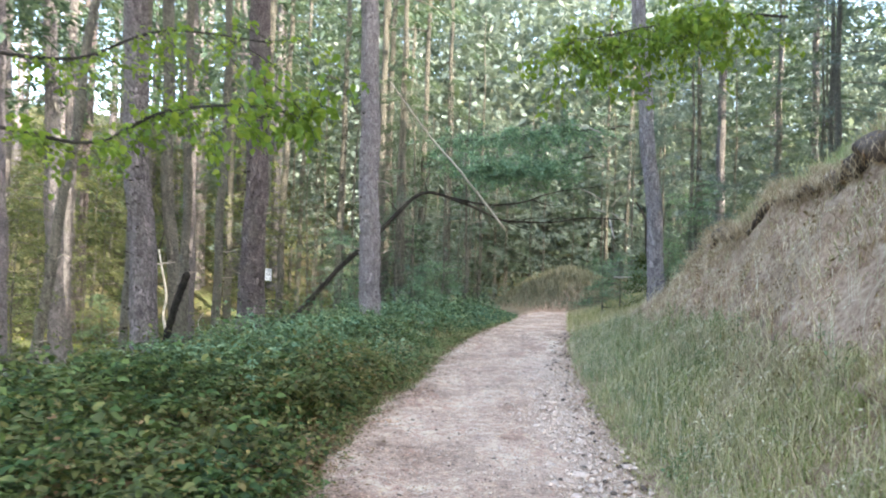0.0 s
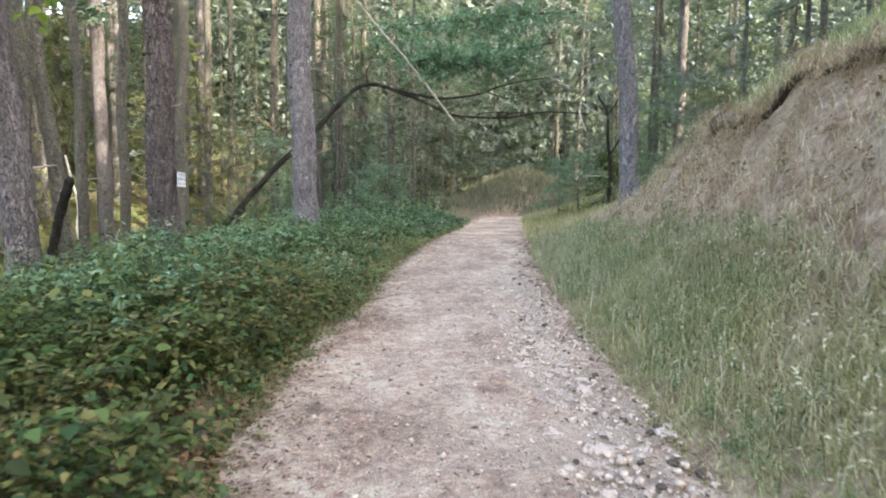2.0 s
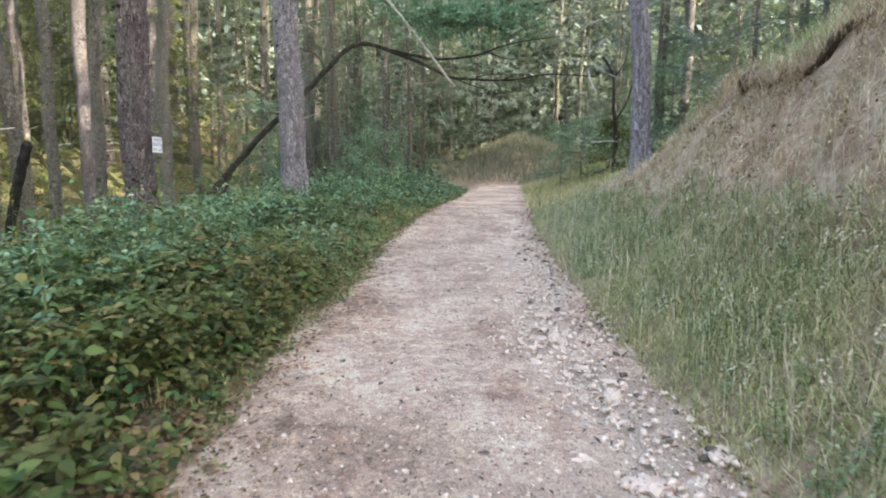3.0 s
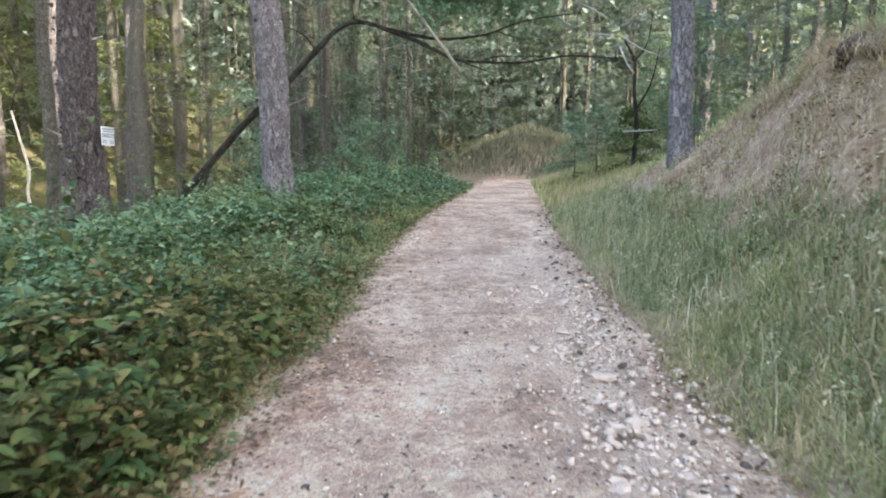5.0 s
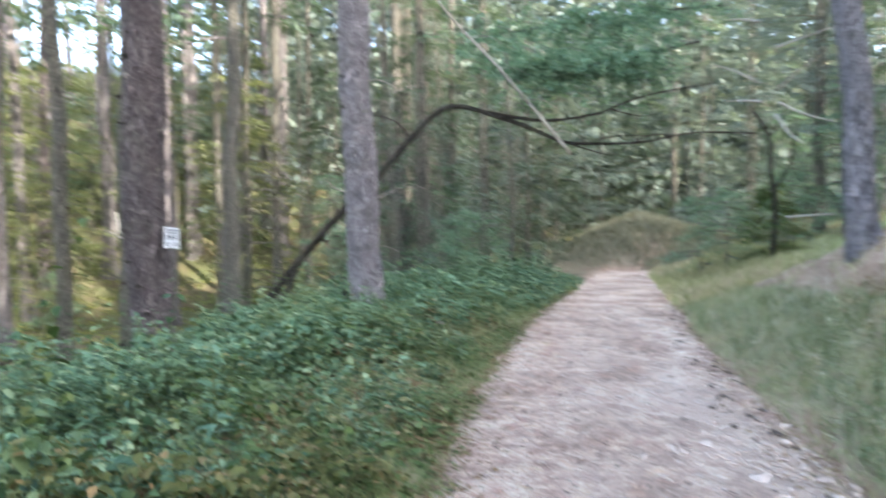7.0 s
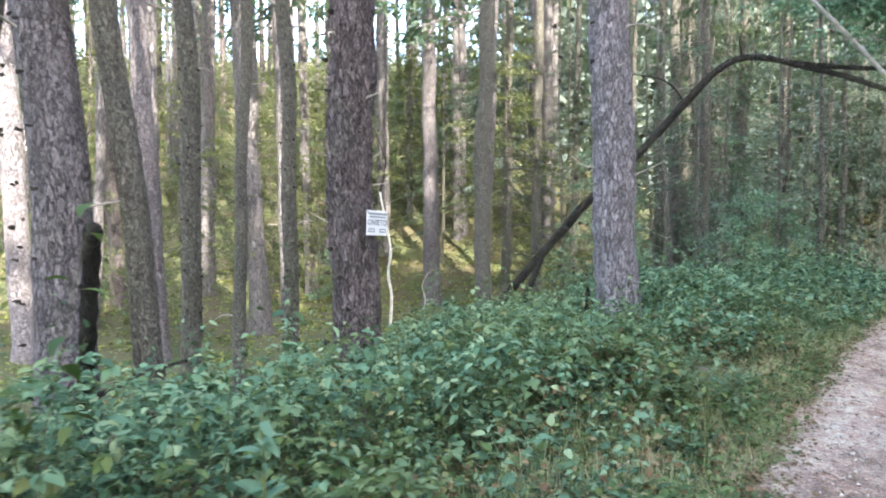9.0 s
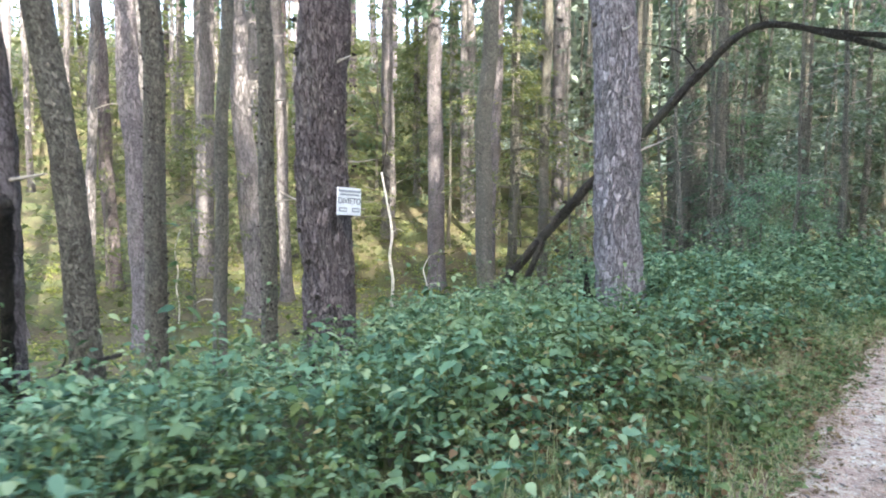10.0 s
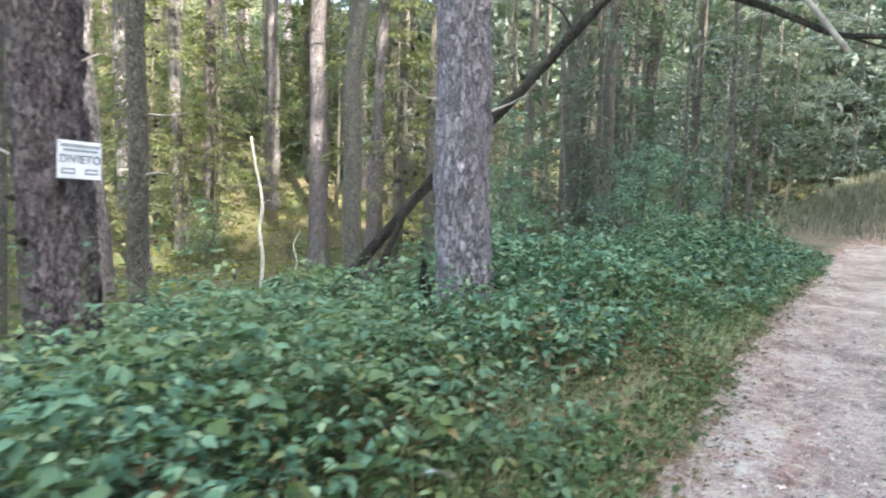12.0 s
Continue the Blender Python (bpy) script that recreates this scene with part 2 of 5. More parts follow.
INKGREY = plain_mat("faded_grey_print", (0.22, 0.25, 0.28), (0.34, 0.37, 0.40), 30.0, 0.6)
STEEL = plain_mat("rusty_nail", (0.10, 0.06, 0.04), (0.22, 0.16, 0.12), 60.0, 0.6)


# ---- mesh helpers ----
def mesh_np(name, verts, quads, mat, tris=None, smooth=False):
    """A mesh from arrays of corners, quads and triangles."""
    verts = np.asarray(verts, np.float32).reshape(-1, 3)
    q = np.asarray(quads, np.int32).reshape(-1, 4)
    t = np.zeros((0, 3), np.int32) if tris is None else np.asarray(tris, np.int32).reshape(-1, 3)
    me = bpy.data.meshes.new(name)
    me.vertices.add(len(verts))
    me.vertices.foreach_set("co", verts.ravel())
    loops = np.concatenate([q.ravel(), t.ravel()])
    me.loops.add(len(loops))
    me.loops.foreach_set("vertex_index", loops)
    me.polygons.add(len(q) + len(t))
    me.polygons.foreach_set("loop_start", np.concatenate([np.arange(len(q)) * 4, len(q) * 4 + np.arange(len(t)) * 3]).astype(np.int32))
    me.update(calc_edges=True)
    me.validate()
    if smooth:
        me.polygons.foreach_set("use_smooth", np.ones(len(me.polygons), bool))
    me.materials.append(mat)
    return me


def part_me(name, me, parent, label=""):
    ob = new(name, me)
    ob.parent = parent
    return tagged(ob, label)


def empty(name, m, label, category, group=""):
    ob = new(name)
    ob.matrix_world = m
    ob.empty_display_size = 0.2
    return tagged(ob, label, category, group)


def frames_of(yaw, pitch, roll):
    """Rotation matrices (n, 3, 3) for arrays of angles: roll about y, then pitch about x, then yaw about z."""
    cy, sy, cp, sp, cr, sr = np.cos(yaw), np.sin(yaw), np.cos(pitch), np.sin(pitch), np.cos(roll), np.sin(roll)
    o, z = np.ones_like(cy), np.zeros_like(cy)
    Z = np.stack([np.stack([cy, -sy, z], -1), np.stack([sy, cy, z], -1), np.stack([z, z, o], -1)], -2)
    X = np.stack([np.stack([o, z, z], -1), np.stack([z, cp, -sp], -1), np.stack([z, sp, cp], -1)], -2)
    Y = np.stack([np.stack([cr, z, sr], -1), np.stack([z, o, z], -1), np.stack([-sr, z, cr], -1)], -2)
    return Z @ X @ Y


LEAF_V = np.array([(0, 0, 0), (.22, .14, .05), (.31, .38, .07), (.20, .70, .02), (0, 1, -.16), (-.20, .70, .02), (-.31, .38, .07), (-.22, .14, .05), (0, .42, .01)])
LEAF_Q = np.array([(0, 1, 2, 8), (8, 2, 3, 4), (8, 4, 5, 6), (0, 8, 6, 7)])


def leaves(pos, yaw, pitch, roll, size, wide=1.0):
    """Corners and quads of folded leaves, one at each place."""
    n = len(pos)
    v = LEAF_V[None] * np.stack([size * wide, size, size], -1)[:, None, :]
    v = np.einsum("nij,nkj->nki", frames_of(yaw, pitch, roll), v) + pos[:, None, :]
    q = LEAF_Q[None] + (np.arange(n) * 9)[:, None, None]
    return v.reshape(-1, 3), q.reshape(-1, 4)


SPRIG_V = np.array([(0, 0, 0), (.26, .45, .05), (0, 1, -.08), (-.26, .45, .05)])


def sprigs(pos, yaw, pitch, roll, size, wide=1.0):
    """Corners and quads of small pointed sprigs, one at each place."""
    v = SPRIG_V[None] * np.stack([size * wide, size, size], -1)[:, None, :]
    v = np.einsum("nij,nkj->nki", frames_of(yaw, pitch, roll), v) + pos[:, None, :]
    return v.reshape(-1, 3), np.arange(len(pos) * 4).reshape(-1, 4)


def blades(pos, yaw, length, width, bend):
    """Bent grass blades: corners, quads, triangles."""
    n = len(pos)
    d = np.stack([np.cos(yaw), np.sin(yaw), 0 * yaw], -1)
    s = np.stack([-np.sin(yaw), np.cos(yaw), 0 * yaw], -1) * width[:, None] * 0.5
    up = np.array([0, 0, 1.0])
    p1 = pos + d * (length * np.sin(bend * 0.5) * 0.5)[:, None] + up * (length * np.cos(bend * 0.5) * 0.5)[:, None]
    p2 = p1 + d * (length * np.sin(bend * 1.5) * 0.5)[:, None] + up * (length * np.cos(bend * 1.5) * 0.5)[:, None]
    v = np.stack([pos - s, pos + s, p1 + s * 0.8, p1 - s * 0.8, p2], 1)
    k = (np.arange(n) * 5)[:, None]
    return v.reshape(-1, 3), k + np.array([[0, 1, 2, 3]]), k + np.array([[3, 2, 4]])


def tube(points, radii, sides=8, rough=0.0, seed=0):
    """A tapering tube along points: corners and quads, with closed ends."""
    P = np.asarray(points, float)
    R = np.asarray(radii, float)
    r = np.random.default_rng(seed)
    T = np.gradient(P, axis=0)
    T /= np.linalg.norm(T, axis=1)[:, None] + 1e-9
    ref = np.array([0.0, 0, 1]) if abs(T[:, 2]).mean() < 0.8 else np.array([1.0, 0, 0])
    A = np.cross(T, ref)
    A /= np.linalg.norm(A, axis=1)[:, None] + 1e-9
    B = np.cross(T, A)
    a = np.linspace(0, 2 * np.pi, sides, endpoint=False)
    jit = 1 + rough * r.standard_normal((len(P), sides))
    ring = P[:, None] + (R[:, None] * jit)[..., None] * (np.cos(a)[None, :, None] * A[:, None] + np.sin(a)[None, :, None] * B[:, None])
    v = ring.reshape(-1, 3)
    q = []
    for i in range(len(P) - 1):
        for j in range(sides):
            q.append((i * sides + j, i * sides + (j + 1) % sides, (i + 1) * sides + (j + 1) % sides, (i + 1) * sides + j))
    v = np.vstack([v, P[:1], P[-1:]])
    m = len(v)
    t = [(j, m - 2, (j + 1) % sides) for j in range(sides)]
    e = (len(P) - 1) * sides
    t += [(e + (j + 1) % sides, m - 1, e + j) for j in range(sides)]
    return v, np.array(q), np.array(t)


def spline(points, n=24):
    """A smooth line of n places through the points."""
    P = np.asarray(points, float)
    s = np.linspace(0, len(P) - 1, n)
    i = np.clip(s.astype(int), 0, len(P) - 2)
    f = (s - i)[:, None]
    p0, p1, p2, p3 = P[np.maximum(i - 1, 0)], P[i], P[i + 1], P[np.minimum(i + 2, len(P) - 1)]
    return 0.5 * (2 * p1 + (p2 - p0) * f + (2 * p0 - 5 * p1 + 4 * p2 - p3) * f ** 2 + (3 * p1 - p0 - 3 * p2 + p3) * f ** 3)


def join(pieces):
    """Joins (verts, quads, tris) pieces into one set of arrays."""
    V, Q, T, k = [], [], [], 0
    for pc in pieces:
        V.append(pc[0])
        Q.append(np.asarray(pc[1]).reshape(-1, 4) + k)
        if len(pc) > 2:
            T.append(np.asarray(pc[2]).reshape(-1, 3) + k)
        k += len(pc[0])
    return np.vstack(V), np.vstack(Q), np.vstack(T) if T else None


# ---- the lie of the land ----
YL = [-10, 4, 7.3, 8.8, 10.5, 13, 14.6, 17.5, 20.5, 23, 26, 28, 30, 32, 60, 120]
XL = [-1.0, -.9, -.83, -.6, -.28, -.03, .2, .69, 1.38, 2.1, 2.85, 3.3, 3.9, 4.9, 56, 160]
YR = [-10, 4.8, 7.5, 9.5, 11.2, 13.8, 16.7, 18.2, 22, 25, 27.5, 29.5, 32, 60, 120]
XR = [1.5, 1.57, 1.8, 2.0, 2.17, 2.55, 3.0, 3.35, 4.1, 4.65, 5.05, 5.5, 6.8, 62, 168]
UL = [-30, 0, .4, 1.5, 3, 5, 9, 12, 18, 25, 40, 70, 140]
ZL = [0, 0, .06, .05, -.12, -.5, -1.6, -2.0, -1.95, -1.0, 2.4, 9.0, 20]


def left_edge(y):
    return np.interp(y, YL, XL)


def right_edge(y):
    return np.interp(y, YR, XR)


def crest(y):
    return np.interp(y, [-10, 4, 8, 11, 13, 16, 19, 23, 30, 60], [3.3, 3.2, 2.75, 2.35, 2.0, 1.45, .9, .6, .8, 1.2])


def wave(x, y, k, seed=0.0):
    """Cheap smooth unevenness between -1 and 1."""
    return (np.sin(k * x + 1.7 * seed) * np.cos(0.83 * k * y + seed) + np.sin(0.57 * k * (x + y) + 2.1 * seed) * np.cos(1.31 * k * (x - y) - seed)) * 0.5


def land(x, y):
    x, y = np.asarray(x, float), np.asarray(y, float)
    z = np.interp(left_edge(y) - x, UL, ZL)
    u = x - right_edge(y)
    H = crest(y)
    face = H * np.interp(u, [0, .5, 1.1, 1.6, 2.2, 2.45], [0, .10, .28, .57, .91, 1.0])
    up = (np.clip(u - 2.4, 0, 1.6) * 0.75 + np.clip(u - 4.0, 0, 2.0) * 0.6 + np.clip(u - 6.0, 0, 40) * 0.34) * np.clip(H / 2.0, .25, 1)
    z = np.where(u > 0, face + up, z)
    z = z + np.clip(y - 62, 0, 90) * 0.26 * np.clip((x + 26) / 18, 0, 1)
    z = z + 2.0 * np.exp(-((x - 6.2) / 4.4) ** 2 - ((y - 34.8) / 2.3) ** 2) * (1 + .15 * wave(x, y, 1.1, 3))
    off = np.clip(np.maximum(u, left_edge(y) - x), 0, 2) / 2
    lumps = np.clip((u - .7) / .5, 0, 1) * np.clip((3.4 - u) / .8, 0, 1) * np.clip(H / 2, .3, 1)
    steps = np.abs(wave(x * .8, y, 5.1, 7)) * .16 + np.abs(wave(x, y * .7, 11.3, 5)) * .07
    z = z + lumps * (0.15 * wave(x, y, 2.6, 3) + steps - .07)
    return z + off * (0.07 * wave(x, y, 1.3, 1) + 0.035 * wave(x, y, 4.1, 2))


def build_ground():
    """One sheet, fine near the track and coarse to the horizon; it dips under the track's own surface."""
    def axis(lo, hi, a, b, fine, far):
        mid = np.arange(a, b + 1e-6, fine)
        out = np.geomspace(fine * 2, far, 40).cumsum()
        out = out / out[-1]
        return np.concatenate([(a - out * (a - lo))[::-1], mid, b + out * (hi - b)])
    xs = axis(-900, 900, -7, 9, 0.09, 220)
    ys = axis(-600, 1500, -1, 32, 0.11, 220)
    X, Y = np.meshgrid(xs, ys)
    Z = land(X, Y)
    inside = np.minimum(X - left_edge(Y), right_edge(Y) - X)
    Z -= np.clip(inside * 0.6, 0, 0.10)
    n, m = X.shape
    i = np.arange(n * m).reshape(n, m)
    q = np.stack([i[:-1, :-1], i[:-1, 1:], i[1:, 1:], i[1:, :-1]], -1).reshape(-1, 4)
    me = mesh_np("ground", np.stack([X, Y, Z], -1).reshape(-1, 3), q, SOIL, smooth=True)
    u = (X - right_edge(Y))
    earth = np.clip((u + 0.35) / 0.2, 0, 1) * np.clip((2.75 - u) / 0.4, 0, 1) * np.clip((24 - Y) / 3, 0, 1) * (0.85 + 0.25 * wave(X, Y, 3.0, 8))
    earth = np.maximum(earth, np.clip(1.6 - ((X - 5.4) / 3.2) ** 2 - ((Y - 32.6) / 3.4) ** 2, 0, 0.3))
    earth = np.maximum(earth, np.clip(1 - (left_edge(Y) - X) / 0.5, 0, 1) * (X < left_edge(Y) + 1))
    at = me.attributes.new("earth", "FLOAT", "POINT")
    at.data.foreach_set("value", earth.ravel().astype(np.float32))
    tagged(new("ground", me), "brown forest floor rising to a bare earth bank beside the track", "ground", kind="structure")


def build_road():
    ys = np.concatenate([np.arange(-6, 2, 0.2), np.arange(2, 20, 0.05), np.arange(20, 34, 0.2)])
    s = np.linspace(0, 1, 58)
    Y, S = np.meshgrid(ys, s, indexing="ij")
    edge = 0.12 * wave(Y, S * 3, 2.3, 4) + 0.08 * wave(Y, S * 3, 7.0, 5)
    X = left_edge(Y) - 0.10 + edge + S * (right_edge(Y) - left_edge(Y) + 0.2)
    w = np.minimum(S, 1 - S)
    mid = 0.79 + 0.05 * np.sin(Y * 1.3) + 0.02 * np.sin(Y * 3.1)
    rut = np.exp(-((S - mid) / 0.085) ** 2) * np.clip((15 - Y) / 4, 0, 1)
    Z = 0.012 + 0.02 * np.clip(w * 8, 0, 1) + 0.014 * wave(X, Y, 5, 1) + 0.010 * wave(X, Y, 15, 2) + 0.006 * wave(X, Y, 41, 3)
    Z += rut * (-0.05 + 0.03 * wave(X, Y, 9, 5)) + 0.012 * wave(X, Y, 24, 7) * np.clip((S - 0.6) * 4, 0, 1) - 0.02 * np.exp(-((S - 0.3) / 0.1) ** 2) - 0.06 * np.clip(1 - w * 22, 0, 1)
    n, m = X.shape
    i = np.arange(n * m).reshape(n, m)
    q = np.stack([i[:-1, :-1], i[:-1, 1:], i[1:, 1:], i[1:, :-1]], -1).reshape(-1, 4)
    me = mesh_np("road", np.stack([X, Y, Z], -1).reshape(-1, 3), q, ROAD, smooth=True)
    at = me.attributes.new("rut", "FLOAT", "POINT")
    at.data.foreach_set("value", np.clip(rut * 1.1 + 0.25 * np.clip(w * 6 - 1.2, 0, 1) * (0.5 + 0.5 * wave(X, Y, 2.0, 6)), 0, 1).ravel().astype(np.float32))
    return tagged(new("road", me), "pale pinkish clay and gravel forest track with washed-out ruts", "road", kind="structure")


build_ground()
road = build_road()


# ---- trees ----
def trunk_mesh(diam, height, mat, lean=(0, 0), sides=16, rings=44, relief=0.012, curve=0.0, seed=0, taper=0.55):
    """A tapered trunk with root flare, slight sway and bark relief, from 0.6 m under the ground upwards."""
    r = np.random.default_rng(seed)
    h = np.concatenate([[-0.6], np.linspace(0, 1, rings - 1) ** 1.25 * height])
    ph = r.uniform(0, 6.28, 4)
    cx = lean[0] * h + curve * np.sin(h * 0.9 + ph[0]) + 0.02 * np.sin(h * 2.3 + ph[1])
    cy = lean[1] * h + curve * 0.6 * np.sin(h * 0.8 + ph[2]) + 0.02 * np.sin(h * 1.9 + ph[3])
    R = diam / 2 * (1 - (1 - taper) * np.clip(h, 0, None) / height) * (1 + 0.35 * np.exp(-np.clip(h, 0, None) / 0.28))
    a = np.linspace(0, 2 * np.pi, sides, endpoint=False)
    V = np.zeros((rings, sides, 3))
    for i in range(rings):
        for j in range(sides):
            c, s = math.cos(a[j]), math.sin(a[j])
            p = Vector((c * 3.2 * diam / 0.5 + seed * 3.1, s * 3.2 * diam / 0.5, h[i] * 1.7))
            d = noise.voronoi(p * 1.6)[0]
            k = R[i] * (1 + 0.05 * noise.noise(p * 0.5)) + relief * (min((d[1] - d[0]) * 2.2, 1.0) - 0.5) + relief * 0.7 * noise.noise(p * 4.5)
            V[i, j] = (cx[i] + c * k, cy[i] + s * k, h[i])
    i = np.arange(rings * sides).reshape(rings, sides)
    j = np.roll(i, -1, 1)
    q = np.stack([i[:-1], j[:-1], j[1:], i[1:]], -1).reshape(-1, 4)
    return mesh_np("trunk", V.reshape(-1, 3), q, mat, smooth=True), (lambda z: (np.interp(z, h, cx), np.interp(z, h, cy), np.interp(z, h, R)))


def crown_mesh(seed, z0, z1, spread, n_limb, per, size, mat, droop=0.15, flat=1.0):
    """Sprays of leaf clumps along limbs; returns the crown and the limbs' lines."""
    r = np.random.default_rng(seed)
    P, yawA, lines = [], [], []
    for k in range(n_limb):
        z = z0 + (z1 - z0) * (k + r.uniform(0, 1)) / n_limb
        az = r.uniform(0, 6.283)
        L = spread * r.uniform(0.55, 1.0) * (1.05 - 0.75 * ((z - z0) / (z1 - z0)) ** 1.5)
        up = r.uniform(-0.15, 0.25)
        t = np.linspace(0, 1, 6)
        line = np.stack([np.cos(az) * L * t, np.sin(az) * L * t, z + up * L * t - droop * L * t ** 2], -1)
        lines.append(line)
        f = r.uniform(0.25, 1.0, per) ** 0.8
        c = np.stack([np.interp(f, t, line[:, i]) for i in range(3)], -1)
        off = r.normal(0, 1, (per, 3)) * np.array([1, 1, 0.35 * flat]) * (0.10 + 0.22 * L * 0.5 * (1.1 - f))[:, None]
        P.append(c + off - np.array([0, 0, 1]) * (np.abs(off[:, :1]) * 0.25))
        yawA.append(az - 1.571 + r.normal(0, 0.9, per))
    P, yw = np.vstack(P), np.concatenate(yawA)
    n = len(P)
    v, q = sprigs(P, yw, r.normal(-0.25, 0.45 * flat, n), r.normal(0, 0.6 * flat, n), size * r.uniform(0.55, 1.25, n), r.uniform(0.4, 0.9, n))
    return mesh_np("crown", v, q, mat), lines


def add_tube(name, points, radii, mat, parent, sides=8, rough=0.06, seed=0, label=""):
    v, q, t = tube(points, radii, sides, rough, seed)
    return part_me(name, mesh_np(name, v, q, mat, t, smooth=True), parent, label)


CROWNS = [crown_mesh(s, 10.0, 19.0, 3.6, 30, 44, 0.42, NEEDLE) for s in (11, 12, 13)]
HIGH = [crown_mesh(s, 13.0, 20.0, 2.6, 18, 30, 0.36, NEEDLE) for s in (14, 15)]


def pine(x, y, diam, lean=(0, 0), mat=None, label="", category="pine tree", group="", height=19.5, sides=16, rings=40,
         relief=0.012, curve=0.02, crown=None, stubs=5, seed=0, sink=0.0, stub_zone=(1.2, 6.0), stub_len=0.35):
    mat = mat or PINE
    top = empty("pine_tree", pose(x, y, float(land(x, y)) - sink), label, category, group)
    me, axis = trunk_mesh(diam, height, mat, lean, sides, rings, relief, curve, seed)
    stem = part_me("trunk", me, top)
    r = np.random.default_rng(seed + 100)
    for k in range(stubs):
        z = r.uniform(*stub_zone)
        cx, cy, R = axis(z)
        az, L = r.uniform(0, 6.283), stub_len * r.uniform(0.4, 1.6)
        d = np.array([math.cos(az), math.sin(az), r.uniform(-0.1, 0.5)])
        p0 = np.array([cx, cy, z]) + d * R * 0.7
        pts = spline([p0, p0 + d * L * 0.5 + r.normal(0, 0.02, 3), p0 + d * L + r.normal(0, 0.05, 3)], 6)
        add_tube("dead_branch", pts, np.linspace(0.018, 0.006, 6), TWIG, stem, 5, 0.1, k)
    if crown is not None:
        cm, lines = crown
        cx, cy, _ = axis(12.0)
        c = part_me("crown", cm, top)
        c.location = (cx, cy, 0)
        c.rotation_euler = (0, 0, r.uniform(0, 6.28))
        for ln in lines[::8]:
            ob = add_tube("limb", ln, np.linspace(0.06, 0.012, len(ln)), mat, stem, 4, 0.05)
            ob.location, ob.rotation_euler = c.location, c.rotation_euler
    return top, axis


SIGN_TREE, sign_axis = pine(-4.05, 14.92, 0.50, (-0.012, 0.0), PINE, "thick reddish-grey pine with flaky bark carrying a white notice", sides=72, rings=260,
                            height=20, relief=0.034, crown=HIGH[0], stubs=9, seed=1, stub_zone=(0.8, 4.5), stub_len=0.2)
BIG_TREE, big_axis = pine(-1.78, 17.45, 0.53, (-0.036, 0.0), GREY, "straight grey pine trunk with plated bark at the track edge", sides=72, rings=260,
                          height=20, relief=0.03, crown=HIGH[1], stubs=10, seed=2, stub_zone=(1.5, 6.0), stub_len=0.3)
pine(-5.33, 12.5, 0.48, (-0.06, 0.0), ASH, "leaning grey pine with scaly bark and a curved base", sides=48, rings=140, height=20, relief=0.018, curve=0.06,
     crown=HIGH[0], stubs=3, seed=3)
pine(4.87, 15.65, 0.36, (-0.085, 0.0), GREY, "slim grey pine with broken dead branches on the bank", sides=40, rings=120, relief=0.012, crown=CROWNS[0], stubs=0, seed=4)
def knots(tree, axis, seed, z0, z1, gap, size, mat):
    """Rings of small dark branch knots up a trunk."""
    r = np.random.default_rng(seed)
    z = z0
    while z < z1:
        a0 = r.uniform(0, 6.283)
        for k in range(int(r.integers(3, 6))):
            az, h = a0 + 1.35 * k + r.normal(0, .2), z + r.normal(0, .03)
            cx, cy, R = axis(h)
            d = np.array([math.cos(az), math.sin(az), r.uniform(-.1, .35)])
            p, w = np.array([cx, cy, h]), size * r.uniform(.6, 1.3)
            add_tube("knot", [p + d * (R - .03), p + d * (R + .006), p + d * (R + .018), p + d * (R + .022 + w * r.uniform(.1, .9))], np.array([1.5, 1.35, .8, .45]) * w, mat, tree.children[0], 7, .18, int(r.integers(999)))
        z += gap * r.uniform(.6, 1.4)


knots(SIGN_TREE, sign_axis, 301, .5, 5.2, .48, .017, DEAD)
knots(BIG_TREE, big_axis, 302, .9, 6.5, .46, .015, DEAD)
SLIMS = [(-4.92, 13.0, .24, -.05, -.05, .05), (-6.45, 15.0, .25, -.02, -.01, .05), (-8.0, 17.42, .21, .03, .015, .02), (-6.11, 16.47, .22, -.012, -.006, .03),
         (-5.62, 17.35, .22, .0, .01, .03), (-6.33, 23.9, .40, .01, .005, .05), (-7.6, 12.9, .2, .10, .03, .03)]
for k, (x, y, d, lx, ly, cv) in enumerate(SLIMS):
    slim, slim_axis = pine(x, y, d, (lx, ly), SLIM, "slender lichen-grey tree trunk among undergrowth", "tree", "slender trunks", height=20, sides=28, rings=110, relief=0.008, curve=cv,
         crown=None if k % 2 else HIGH[k % 2], stubs=4, seed=20 + k, stub_len=0.25)
    if k in (0, 1, 3, 4):
        knots(slim, slim_axis, 310 + k, .3, 4.6, .32, .011, DEAD)
MIDS = [(-12.7, 20.0, .52, -.04), (-13.4, 24.3, .62, -.055), (-16.2, 36.0, .62, -.01), (-11.75, 32.1, .66, -.015), (-13.8, 39.3, .5, 0.0), (-12.3, 41.5, .52, -.01),
        (-11.6, 43.5, .55, 0.0), (-10.0, 41.0, .62, -.01), (-10.9, 44.5, .48, .01), (-8.6, 29.5, .34, .03), (-18.6, 27.5, .6, .02), (-21.0, 33.0, .66, -.02)]
for k, (x, y, d, lx) in enumerate(MIDS):
    pine(x, y, d, (lx, lx * 0.4), FAR if k % 3 else ASH, "tall straight pine trunk standing in the shaded wood", group="tall pines", height=20, sides=20, rings=50,
         relief=0.014, crown=HIGH[k % 2] if k % 3 else CROWNS[k % 3], stubs=3, seed=40 + k, stub_zone=(2, 7))
